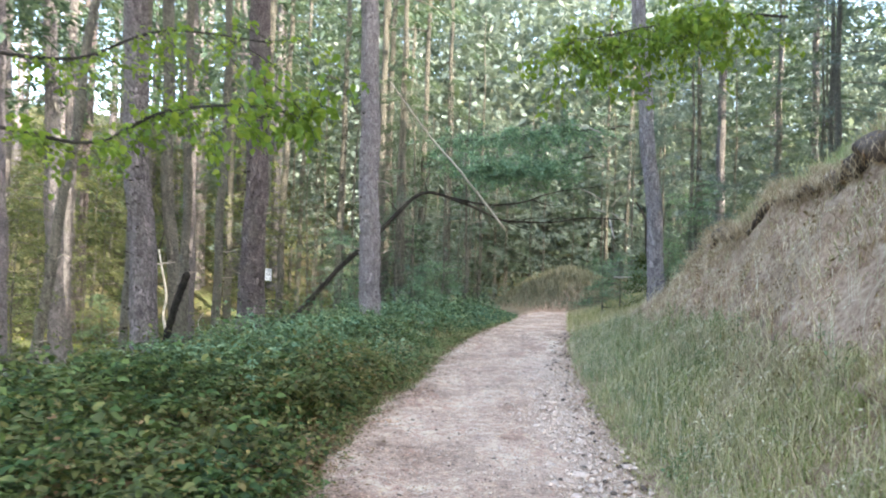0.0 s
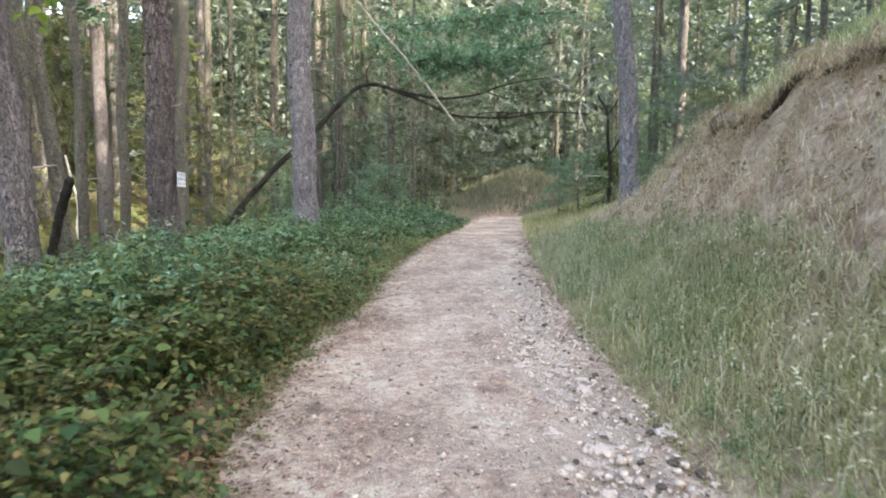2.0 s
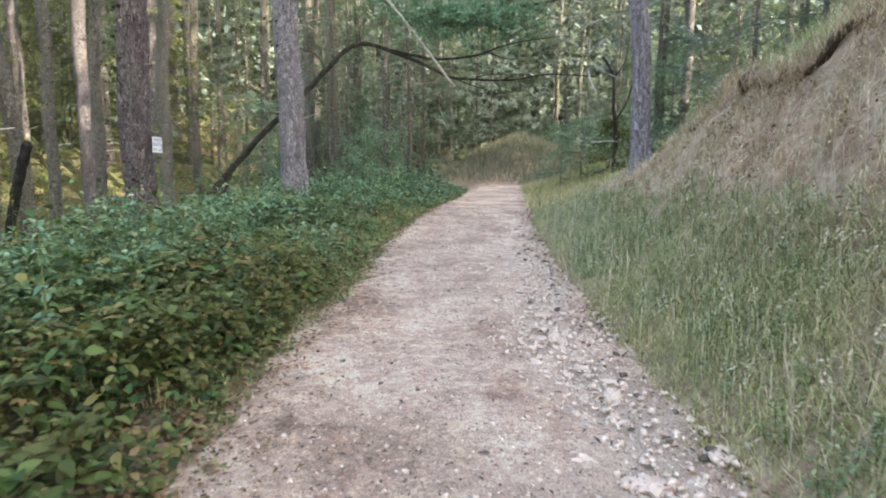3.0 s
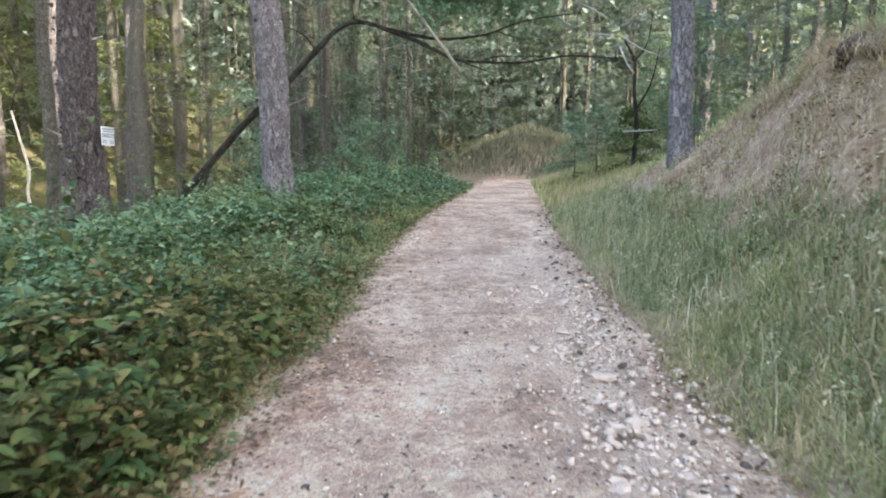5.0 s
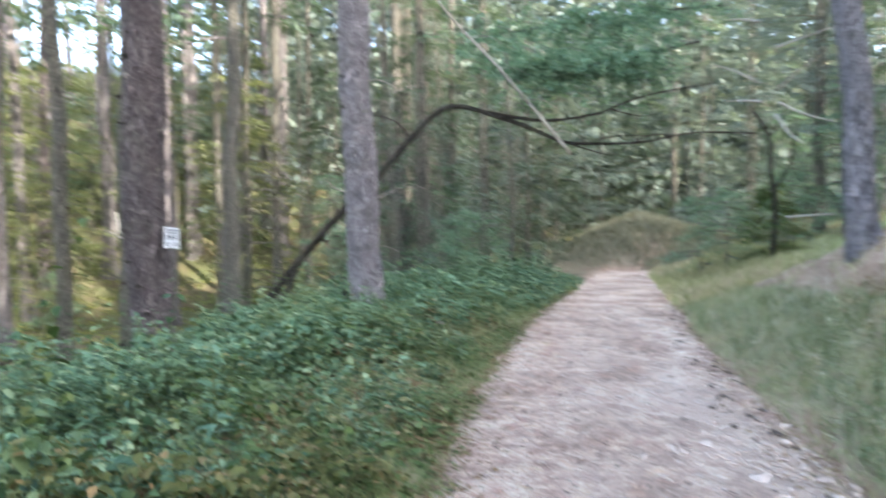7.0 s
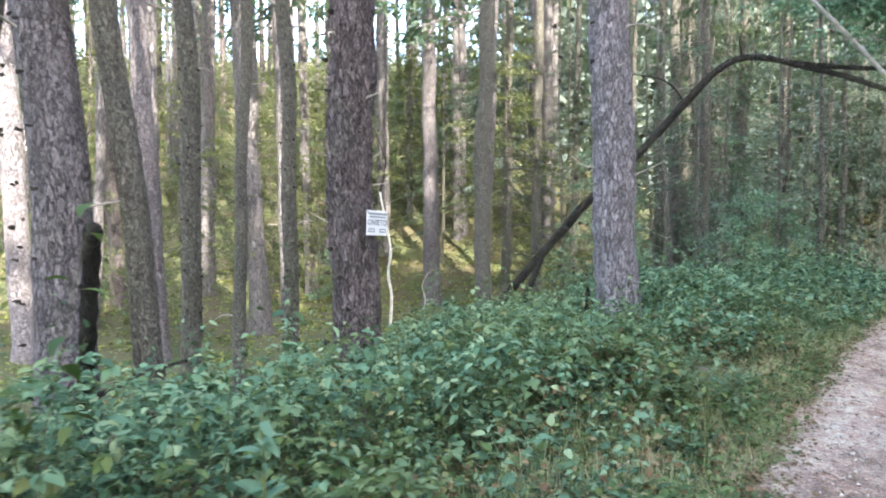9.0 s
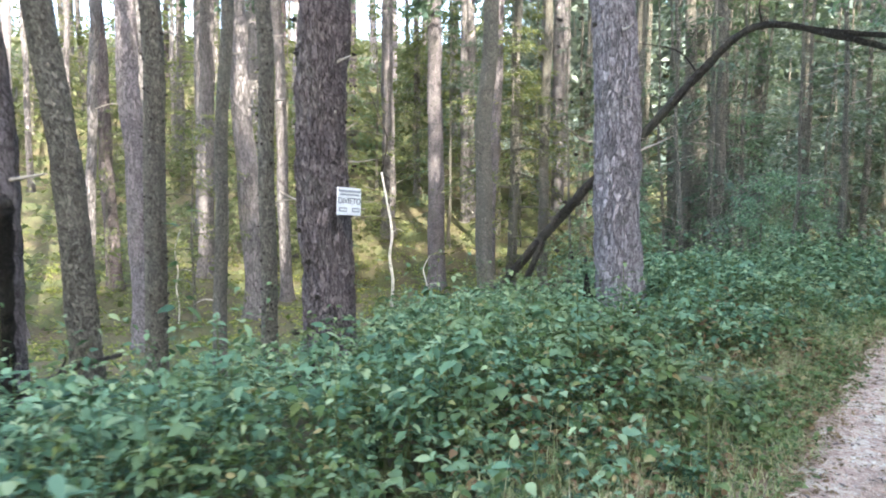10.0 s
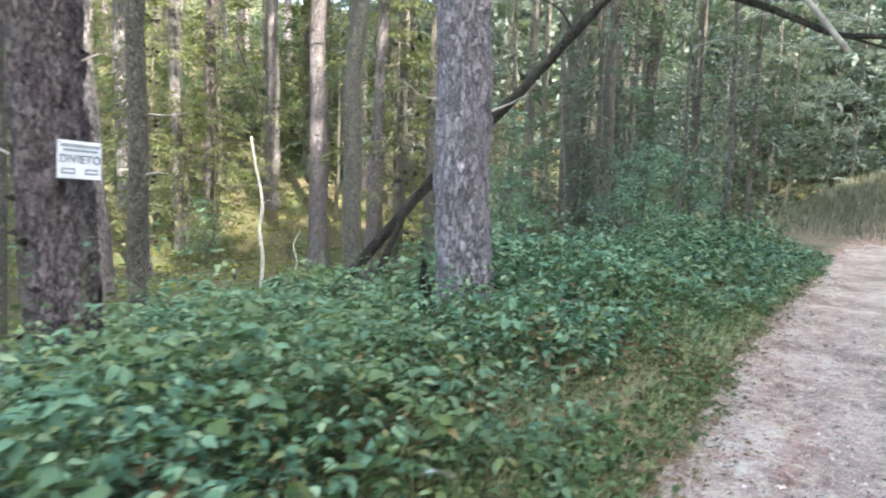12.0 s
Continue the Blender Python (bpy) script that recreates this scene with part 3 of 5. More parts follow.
# darker SLIM bark stands in for the shade on these trunks
for k, (x, y, d) in enumerate([(-8.8, 32.1, .36), (-10.7, 34.6, .4), (-7.2, 30.6, .34), (-2.7, 29.6, .36), (-2.9, 33.7, .4), (-1.7, 27.7, .28), (-5.4, 35.5, .4), (0.2, 34.0, .3)]):
    pine(x, y, d, (.008 * (-1) ** k, 0), SLIM, "pine trunk with darker bark for deep shade behind the arching dead tree", group="shaded pines", height=20, sides=16, rings=50,
         relief=0.012, crown=HIGH[k % 2], stubs=5, seed=140 + k, stub_zone=(2, 7), stub_len=.5)
# the wood further back, ahead and on both slopes
rt = np.random.default_rng(5)
spots = [(-17 - 6 * k % 11, 40 + 3.1 * k) for k in range(4)]
tries = 0
while len(spots) < 140 and tries < 6000:
    tries += 1
    x, y = (rt.uniform(-55, 42), rt.uniform(14, 78)) if tries % 2 else (rt.uniform(-60, -14), rt.uniform(12, 62))
    u_l, u_r = float(left_edge(y) - x), float(x - right_edge(y))
    if u_l < 3.0 and u_r < 5.5:
        continue
    if (u_l > 0 and (x > -14 - 0.0 * y and y < 31)) or (u_r > 0 and y < 24 and u_r < 9):
        continue
    if min((x - a) ** 2 + (y - b) ** 2 for a, b in spots) < 5.5:
        continue
    spots.append((x, y))
far_pine = []
for k in range(5):
    t0, _ = pine(spots[k][0], spots[k][1], (.34, .46, .4, .55, .3)[k], (rt.normal(0, .015), 0), (FAR, PINE, FAR, GREY, FAR)[k], "tall pine trunk in the hazy distance of the wood",
                 group="distant pines", height=21, sides=12, rings=26, relief=0.012, crown=(CROWNS + HIGH)[k], stubs=2, seed=70 + k, stub_zone=(2, 8))
    far_pine.append(t0)
# the central trunks copy this one: their shade is in the bark colour
dark_pine, _ = pine(-4.4, 37.5, .3, (.01, 0), SLIM, "pine trunk with darker bark for shade beyond the arching dead tree", group="distant pines", height=21, sides=12, rings=26, relief=0.012, crown=HIGH[0], stubs=3, seed=76, stub_zone=(2, 8))
for k, (x, y) in enumerate(spots[5:]):
    copy_thing(dark_pine if -9 < x < (6 if y < 34 else 16) and y < 62 else far_pine[k % 5], pose(x, y, float(land(x, y)), rt.normal(0, 1.2), rt.normal(0, 1.2), rt.uniform(0, 360)))
# unseen trees, added on the hill and behind the walker to block the sun
DENSE = crown_mesh(17, 7.0, 17.0, 4.0, 30, 30, 0.95, NEEDLE)
shade_pine, _ = pine(17.0, -12.0, .42, (0, 0), FAR, "unseen dense pine added above the track to block the sun", group="hillside pines", height=18, sides=10, rings=16, crown=DENSE, stubs=0, seed=79)
for k in range(46):
    x, y = rt.uniform(12.5, 32), rt.uniform(-30, 12)
    copy_thing(shade_pine, pose(x, y, float(land(x, y)) - 2.0, 0, 0, rt.uniform(0, 360)) @ Matrix.Scale(1.3 if x > 17 and y < -2 else 1.0, 4))
for k in range(28):
    row = k % 2
    x, y = (14.5, 19.5)[row] + rt.normal(0, .7), (k // 2) * 2.0 + 2.5 - (11.0, 15.0)[row] + rt.normal(0, .5)
    copy_thing(shade_pine, pose(x, y, float(land(x, y)) - 2.0, 0, 0, rt.uniform(0, 360)) @ Matrix.Scale(1.3 if row and y < -1 else 1.0, 4))
for k in range(6):
    x, y = 25 + 3.6 * (k % 2) + rt.normal(0, .7), 7 + 2.7 * (k // 2) + rt.normal(0, .7)
    copy_thing(shade_pine, pose(x, y, float(land(x, y)) - 1.0, 0, 0, rt.uniform(0, 360)))
for k in range(10):
    x, y = rt.uniform(-16, -5), rt.uniform(-14, 5)
    copy_thing(far_pine[k % 5], pose(x, y, float(land(x, y)), 0, 0, rt.uniform(0, 360)))

# ---- leafy young trees and conifers in the middle distance ----
YOUNG = []
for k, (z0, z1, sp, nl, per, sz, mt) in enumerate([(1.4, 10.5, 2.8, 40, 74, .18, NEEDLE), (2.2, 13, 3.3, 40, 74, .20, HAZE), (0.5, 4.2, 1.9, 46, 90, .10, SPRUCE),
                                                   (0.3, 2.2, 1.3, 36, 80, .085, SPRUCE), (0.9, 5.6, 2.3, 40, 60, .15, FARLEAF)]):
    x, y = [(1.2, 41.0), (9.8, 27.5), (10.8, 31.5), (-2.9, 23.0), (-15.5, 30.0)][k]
    top = empty("young_tree", pose(x, y, float(land(x, y))), ["green young conifer with drooping boughs", "tall conifer with feathery boughs, grey-green paled for haze",
                "bushy mint-green young tree", "low leafy green bush under the pines", "yellow-green young beech lit among the pines"][k], "bush" if k == 3 else "tree",
                ["young conifers", "young conifers", "bushy saplings", "low bushes", "young beeches"][k])
    me, axis = trunk_mesh([.16, .2, .08, .05, .09][k], [11, 13.5, 4.2, 2.2, 5.6][k], SLIM, (0, 0), 10, 20, 0.004, 0.03, 60 + k, 0.2)
    stem = part_me("trunk", me, top)
    cm, lines = crown_mesh(80 + k, z0, z1, sp, nl, per, sz, mt, 0.3, (.35, .35, .6, .8, .5)[k])
    part_me("crown", cm, top)
    for ln in lines[::3]:
        add_tube("limb", ln, np.linspace(0.022, 0.004, len(ln)), SLIM, stem, 4, 0.05)
    YOUNG.append(top)
for k in range(50):
    x, y = rt.uniform(-14, 30), rt.uniform(24, 62)
    if left_edge(y) - 2.0 < x < right_edge(y) + 2.0 and y < 48:
        x += 5 * (1 if x > (left_edge(y) + right_edge(y)) / 2 else -1)
    if x < -6 and y < 34:
        y += 14
    if 2.5 < x < 12.5 and y < 37:
        y += 14
    copy_thing(YOUNG[k % 2], pose(x, y, float(land(x, y)), 0, 0, rt.uniform(0, 360)))
for k in range(30):
    x, y = rt.uniform(-40, -12), rt.uniform(20, 54)
    copy_thing(YOUNG[4], pose(x, y, float(land(x, y)), 0, 0, rt.uniform(0, 360)))
for k in range(14):
    x = rt.uniform(-30, -11)
    y = rt.uniform(26, 60)
    copy_thing(YOUNG[2 + k % 2], pose(x, y, float(land(x, y)), 0, 0, rt.uniform(0, 360)))
for x, y, k in [(-.6, 24, 3), (.2, 26.5, 3), (-3.9, 26.0, 2), (-1.5, 29, 2), (6.5, 25.4, 3), (6.0, 26.0, 3), (8.6, 26.5, 3), (9.5, 25.5, 2), (10.5, 18.5, 1), (12, 21.5, 1), (13.5, 17.5, 1), (10.2, 28, 1), (12.5, 26, 1), (12.0, 38, 1), (11.0, 40.5, 1), (5.5, 44, 1), (2.0, 43.5, 1), (-0.4, 37, 0), (15.5, 24, 1), (17, 20, 1), (14.5, 30, 0), (-2.2, 37, 1), (-3.6, 33.5, 0), (12.5, 34, 1), (16, 34, 0), (4.0, 44, 1), (8.0, 43, 0), (-1.6, 34.5, 1), (3.2, 43.5, 1), (6.2, 43, 1)]:
    copy_thing(YOUNG[k], pose(x, y, float(land(x, y)), 0, 0, rt.uniform(0, 360)))

for k in range(10):
    x, y = rt.uniform(-21, -8), rt.uniform(30, 46)
    copy_thing(YOUNG[4], pose(x, y, float(land(x, y)), 0, 0, rt.uniform(0, 360)) @ Matrix.Scale(rt.uniform(1.3, 1.9), 4))

for k in range(18):
    a, d = radians(rt.uniform(44, 66)), rt.uniform(36, 56)
    x, y = -math.sin(a) * d, 9 + math.cos(a) * d
    ob, sc = (YOUNG[4], rt.uniform(1.9, 2.6)) if k % 2 else (far_pine[k % 5], 1.0)
    copy_thing(ob, pose(x, y, float(land(x, y)), 0, 0, rt.uniform(0, 360)) @ Matrix.Scale(sc, 4))

for k in range(22):
    x, y = rt.uniform(-5.5, 2.2), rt.uniform(25, 38)
    if x > left_edge(y) - 1.5:
        x = float(left_edge(y)) - 1.6
    s = empty("sapling", pose(x, y, float(land(x, y))), "thin dark sapling stem in the shaded wood", "tree", "thin saplings")
    me, axis = trunk_mesh(rt.uniform(.07, .16), 9, SLIM, (rt.normal(0, .03), 0), 8, 14, .004, .05, 200 + k, .4)
    stem = part_me("trunk", me, s)
    for j in range(4):
        z = rt.uniform(1.2, 6)
        cx, cy, R = axis(z)
        d = np.array([math.cos(j * 2.1), math.sin(j * 2.1), .2]) * rt.uniform(.4, 1.1)
        add_tube("dead_branch", spline([(cx, cy, z), np.array([cx, cy, z]) + d * .5 + (0, 0, .05), np.array([cx, cy, z]) + d], 6), np.linspace(.012, .003, 6), TWIG, stem, 4, .05, j)

# dark bush with a crooked dead stem beside the pine on the bank
dark_bush = empty("dark_bush", pose(7.1, 24.0, float(land(7.1, 24.0))), "dark green leafy bush under a crooked dead stem", "bush")
cm, lines = crown_mesh(87, 0.15, 1.9, 1.1, 40, 90, .1, DARKWEED, 0.3)
part_me("foliage", cm, dark_bush)
bush_stem = add_tube("stem", spline([(0, 0, -.1), (-.05, -.3, 1.2), (-.2, -.4, 2.2), (-.25, -.4, 3.0), (-.6, -.4, 3.6)], 24), np.linspace(.07, .03, 24), DEAD, dark_bush, 8, .06, 2)
add_tube("fork", spline([(-.12, -.38, 1.7), (.25, -.4, 2.4), (.45, -.4, 3.4)], 14), np.linspace(.035, .012, 14), DEAD, bush_stem, 6, .06, 3)
add_tube("fork", spline([(-.25, -.4, 2.95), (.1, -.4, 3.5), (.2, -.4, 4.3)], 14), np.linspace(.028, .01, 14), DEAD, bush_stem, 6, .06, 4)

# ---- the bent dead tree that arches over the track ----
arch = empty("arched_dead_tree", pose(-5.06, 20.8, -0.55), "dark bent dead tree leaning across the track with forked limbs", "dead tree")


def arch_line(pts):
    return spline([(x + 5.06, y - 20.8, z + 0.55) for x, y, z in pts], 40)


main = arch_line([(-5.3, 20.85, -0.8), (-4.67, 20.75, -0.15), (-3.1, 20.7, 1.65), (-2.2, 20.65, 2.5), (-1.4, 20.6, 3.35), (-0.9, 20.6, 3.85), (-0.45, 20.6, 4.0), (0.21, 20.6, 3.84)])
arch_stem = add_tube("stem", main, np.linspace(0.088, 0.042, 40), DEAD, arch, 12, 0.10, 1)
add_tube("limb", arch_line([(0.1, 20.6, 3.86), (0.8, 20.6, 3.62), (1.3, 20.6, 3.4), (1.7, 20.6, 3.24), (2.4, 20.6, 3.2), (3.25, 20.6, 3.22), (4.2, 20.6, 3.38), (5.4, 20.6, 3.35)]),
         np.linspace(0.048, 0.016, 40), DEAD, arch, 10, 0.10, 2)
add_tube("limb", arch_line([(0.15, 20.6, 3.86), (0.8, 20.6, 3.74), (1.4, 20.55, 3.67), (2.3, 20.5, 3.78), (2.9, 20.45, 4.0), (3.5, 20.4, 4.15), (4.5, 20.4, 4.3)]),
         np.linspace(0.042, 0.012, 40), DEAD, arch, 10, 0.10, 3)
add_tube("prop", arch_line([(-4.3, 20.55, -0.75), (-4.1, 20.6, 0.0), (-3.8, 20.65, 0.75)]), np.linspace(0.075, 0.05, 40), DEAD, arch, 8, 0.05, 4)
for k, pts in enumerate([[(-0.55, 20.6, 4.0), (-0.6, 20.6, 4.3), (-0.45, 20.55, 4.6)], [(-1.4, 20.6, 3.35), (-1.75, 20.6, 3.75), (-2.6, 20.6, 3.95)], [(1.7, 20.6, 3.24), (2.3, 20.5, 3.02), (2.6, 20.5, 2.95)],
                         [(3.0, 20.6, 3.2), (3.4, 20.5, 3.35), (3.9, 20.5, 3.3)], [(2.6, 20.5, 3.85), (3.1, 20.4, 3.7), (3.4, 20.3, 3.72)], [(2.3, 20.5, 3.25), (2.7, 20.4, 3.32), (3.6, 20.3, 3.30)]]):
    add_tube("twig", arch_line(pts), np.linspace(0.02, 0.005, 40), DEAD, arch_stem, 5, 0.05, 5 + k)
# pale fallen pole hanging in the branches
pole = empty("hanging_pole", pose(1.68, 20.1, 2.96), "thin pale dead pole hung up in the branches", "dead branch")
add_tube("stick", spline([(0.05, 0, 0), (-1.2, 0, 1.55), (-2.2, 0, 2.65), (-3.4, 0, 4.2)], 20), np.linspace(0.035, 0.02, 20), TWIG, pole, 8, 0.04)
for k in range(6):
    b = np.array([-0.5 * k - 0.3, 0, 0.62 * k + 0.4])
    add_tube("twig", spline([b, b + (0.3, 0.1, 0.05), b + (0.6, 0.1, -0.12)], 6), np.linspace(0.009, 0.003, 6), TWIG, pole, 4)
# blackened log and bleached birch snags
log = empty("blackened_log", pose(-5.08, 12.35, -0.5), "black charred broken log leaning against a pine", "log")
add_tube("stem", spline([(0.05, 0.03, -0.3), (0.12, 0.0, 0.3), (0.25, -0.07, 0.9), (0.42, -0.16, 1.45), (0.62, -0.27, 1.95)], 40), 0.062 + 0.006 * np.sin(np.arange(40) * 1.7), CHAR, log, 14, 0.07, 8)
add_tube("knot", spline([(0.42, -0.17, 1.44), (0.48, -0.22, 1.50), (0.52, -0.30, 1.53)], 6), np.linspace(0.035, 0.02, 6), CHAR, log, 8, 0.1, 9)
add_tube("broken_end", spline([(0.612, -0.265, 1.93), (0.628, -0.274, 1.965), (0.64, -0.28, 1.99)], 4), np.array([.06, .057, .045, .02]), DEAD, log, 12, .14, 10, "splintered wood of the broken end")
for x, y, h, rad, sw, nm in [(-11.0, 27.6, 4.3, .045, -.35, "tall bleached birch snag standing in sunlight"), (-9.2, 26.5, 1.9, .018, .12, "short bleached dead stem in the wood"),
                             (-14.5, 22.5, 2.6, .02, .15, "thin pale dead stem in the wood")]:
    s = empty("birch_snag", pose(x, y, float(land(x, y)) - 0.1), nm, "dead tree")
    add_tube("stem", spline([(0, 0, 0), (0.06, 0, h * .22), (-.05, 0, h * .4), (.03, 0, h * .58), (-.10 + sw * .2, 0, h * .8), (sw, 0, h)], 24), np.linspace(rad * 1.25, rad * .75, 24), BIRCH, s, 8, 0.08, 3)
    add_tube("twig", spline([(0, 0, h * .55), (.2, 0, h * .6), (.4, .1, h * .58)], 6), np.linspace(.012, .005, 6), BIRCH, s, 5)
    if h > 4:
        add_tube("spur", spline([(sw, 0, h), (sw + .2, 0, h + .9), (sw, 0, h + 1.5), (sw - .5, 0, h + 2.6)], 14), np.linspace(.03, .015, 14), DEAD, s, 6)
# dead branches of the pine on the bank
rt_tree = [o for o in bpy.data.objects if o.name.startswith("pine_tree") and abs(o.matrix_basis.translation.x - 4.87) < .01][0]
for k, (z, az, L, dz) in enumerate([(1.95, 2.8, .6, .1), (1.9, .3, .8, -.35), (1.75, -.4, .9, -.5), (2.05, .1, .6, .25), (2.2, 3.4, .5, .3), (2.6, .5, .8, .1), (3.0, 2.6, .7, .2), (3.3, -.2, .9, .1), (0.45, .05, .8, .02), (3.8, 3.0, .8, .3)]):
    d = np.array([math.cos(az), math.sin(az) - .35, 0])
    p = np.array([-0.085 * z, 0, z]) + d * .12
    add_tube("dead_branch", spline([p, p + d * L * .5 + (0, 0, dz * .6), p + d * L + (0, 0, dz)], 8), np.linspace(.018, .006, 8), TWIG, rt_tree.children[0], 5, .08, k)


for k, (z, az, L, dz) in enumerate([(2.45, -.9, .45, .12), (2.40, -.6, .5, -.12), (2.5, -1.2, .4, .22), (2.52, -.3, .55, .05), (2.36, -1.0, .35, -.2), (2.9, -.7, .5, .2), (3.4, -2.3, .45, .1), (1.6, -.5, .25, .05)]):
    d = np.array([math.cos(az), math.sin(az), 0])
    cx, cy, R = big_axis(z)
    p = np.array([cx, cy, z]) + d * R * .9
    add_tube("dead_branch", spline([p, p + d * L * .5 + (0, 0, dz * .7), p + d * L + (0, 0, dz)], 8), np.linspace(.016, .005, 8), TWIG, BIG_TREE.children[0], 5, .08, k)


def scar(tree, axis, az, half, z0, z1, seed):
    """A dark patch, tapering up a trunk's foot, drawn for its shaded cavity."""
    r = np.random.default_rng(seed)
    zs, a = np.linspace(z0, z1, 14), np.linspace(-1, 1, 7)
    V = []
    for z in zs:
        cx, cy, R = axis(max(z, 0.0))
        w = half * (1 - (z - z0) / (z1 - z0)) ** .7 * r.uniform(.75, 1.15) + .02
        for q in a:
            k = R + .022 - .012 * abs(q) + r.normal(0, .003)
            V.append((cx + math.cos(az + q * w) * k, cy + math.sin(az + q * w) * k, z))
    i = np.arange(14 * 7).reshape(14, 7)
    part_me("scar", mesh_np("scar", V, np.stack([i[:-1, :-1], i[:-1, 1:], i[1:, 1:], i[1:, :-1]], -1).reshape(-1, 4), CHAR, smooth=True), tree.children[0], "dark patch drawn for the shaded cavity in the trunk")


scar(BIG_TREE, big_axis, -2.0, .45, -.05, .75, 1)


# a dark stick lying between the log and the leaning pine, and a bleached leaf among the herbs
stick = empty("fallen_stick", pose(-5.05, 12.2, 0.02), "dark fallen stick propped between log and pine", "dead branch")
add_tube("stem", spline([(-.05, .1, -.02), (.25, .25, .12), (.55, .4, .28), (.8, .55, .36)], 14), np.linspace(.03, .014, 14), DEAD, stick, 8, .06, 5)
add_tube("twig", spline([(.4, .33, .2), (.55, .3, .36), (.6, .25, .5)], 8), np.linspace(.01, .004, 8), DEAD, stick, 5, .05, 6)
for lx, ly, lz, sz, nm in [(-.34, 12.9, .66, .10, "single bleached white leaf caught on the herbs"), (-3.75, 14.45, .02, .16, "large pale leaf at the foot of the pine"), (-3.45, 14.3, .10, .15, "large pale leaf at the foot of the pine")]:
    lf = empty("pale_leaf", pose(lx, ly, lz), nm, "leaf")
    v, q = leaves(np.zeros((1, 3)), np.array([2.4]), np.array([.5]), np.array([.3]), np.array([sz]), np.array([1.2]))
    part_me("blade", mesh_np("blade", v, q, BIRCH if lx > -1 else SPRUCE), lf)
    add_tube("stalk", spline([(0, 0, 0), (.01, -.02, -lz * .4 - .1), (.03, -.02, -.75 if lx > -1 else -.45)], 8), np.linspace(.003, .004, 8), STEM, lf, 5)


# ---- the notice on the pine ----
def notice():
    top = empty("notice_board", pose(-3.73, 14.82, 1.335, 0, 3, 80), "small white notice plate with dark lettering nailed to a pine", "sign")
    w, h = 0.315, 0.255
    bm = bmesh.new()
    bmesh.ops.create_cube(bm, size=1)
    for v in bm.verts:
        v.co = Vector((v.co.x * w, v.co.y * 0.006, v.co.z * h + h / 2))
    bmesh.ops.bevel(bm, geom=bm.edges[:], offset=0.002, segments=1, affect="EDGES")
    for v in bm.verts:
        v.co.y += 0.003 * math.sin(v.co.z * 9)
    me = bpy.data.meshes.new("plate")
    bm.to_mesh(me)
    bm.free()
    me.materials.append(BOARD)
    plate = part_me("plate", me, top)

    def bar(name, x, z, bw, bh, mat, y=-0.006):
        b = bmesh.new()
        bmesh.ops.create_cube(b, size=1)
        for v in b.verts:
            v.co = Vector((x + v.co.x * bw, y + v.co.y * 0.002, z + v.co.z * bh))
        m = bpy.data.meshes.new(name)
        b.to_mesh(m)
        b.free()
        m.materials.append(mat)
        part_me(name, m, plate)
    bar("line_of_print", 0, 0.222, 0.285, 0.022, INKGREY)
    bar("line_of_print", 0, 0.190, 0.25, 0.016, INKGREY)
    bar("printed_box", -0.085, 0.05, 0.10, 0.042, INKGREY)
    bar("printed_box", 0.085, 0.05, 0.10, 0.042, INKGREY)
    bar("line_of_print", -0.085, 0.05, 0.07, 0.014, BOARD, -0.0085)
    bar("line_of_print", 0.085, 0.05, 0.07, 0.014, BOARD, -0.0085)
    cu = bpy.data.curves.new("lettering", "FONT")
    cu.body, cu.size, cu.align_x, cu.extrude = "DIVIETO", 0.08, "CENTER", 0.0008
    cu.materials.append(INK)
    t = new("lettering", cu)
    t.parent = plate
    t.location, t.rotation_euler = (0, -0.0065, 0.105), (radians(90), 0, 0)
    for sx in (-0.145, 0.145):
        b = bmesh.new()
        bmesh.ops.create_cone(b, cap_ends=True, segments=10, radius1=0.006, radius2=0.004, depth=0.006, matrix=pose(sx, -0.007, 0.24, 90))
        m = bpy.data.meshes.new("nail")
        b.to_mesh(m)
        b.free()
        m.materials.append(STEEL)
        part_me("nail", m, plate)
    # wooden batten behind, which holds the plate on the round trunk
    b = bmesh.new()
    bmesh.ops.create_cube(b, size=1)
    for v in b.verts:
        v.co = Vector((v.co.x * 0.10 - 0.04, 0.035 + v.co.y * 0.05, v.co.z * 0.2 + h / 2))
    m = bpy.data.meshes.new("batten")
    b.to_mesh(m)
    b.free()
    m.materials.append(DEAD)
    part_me("batten", m, top, "dark wooden batten")


notice()


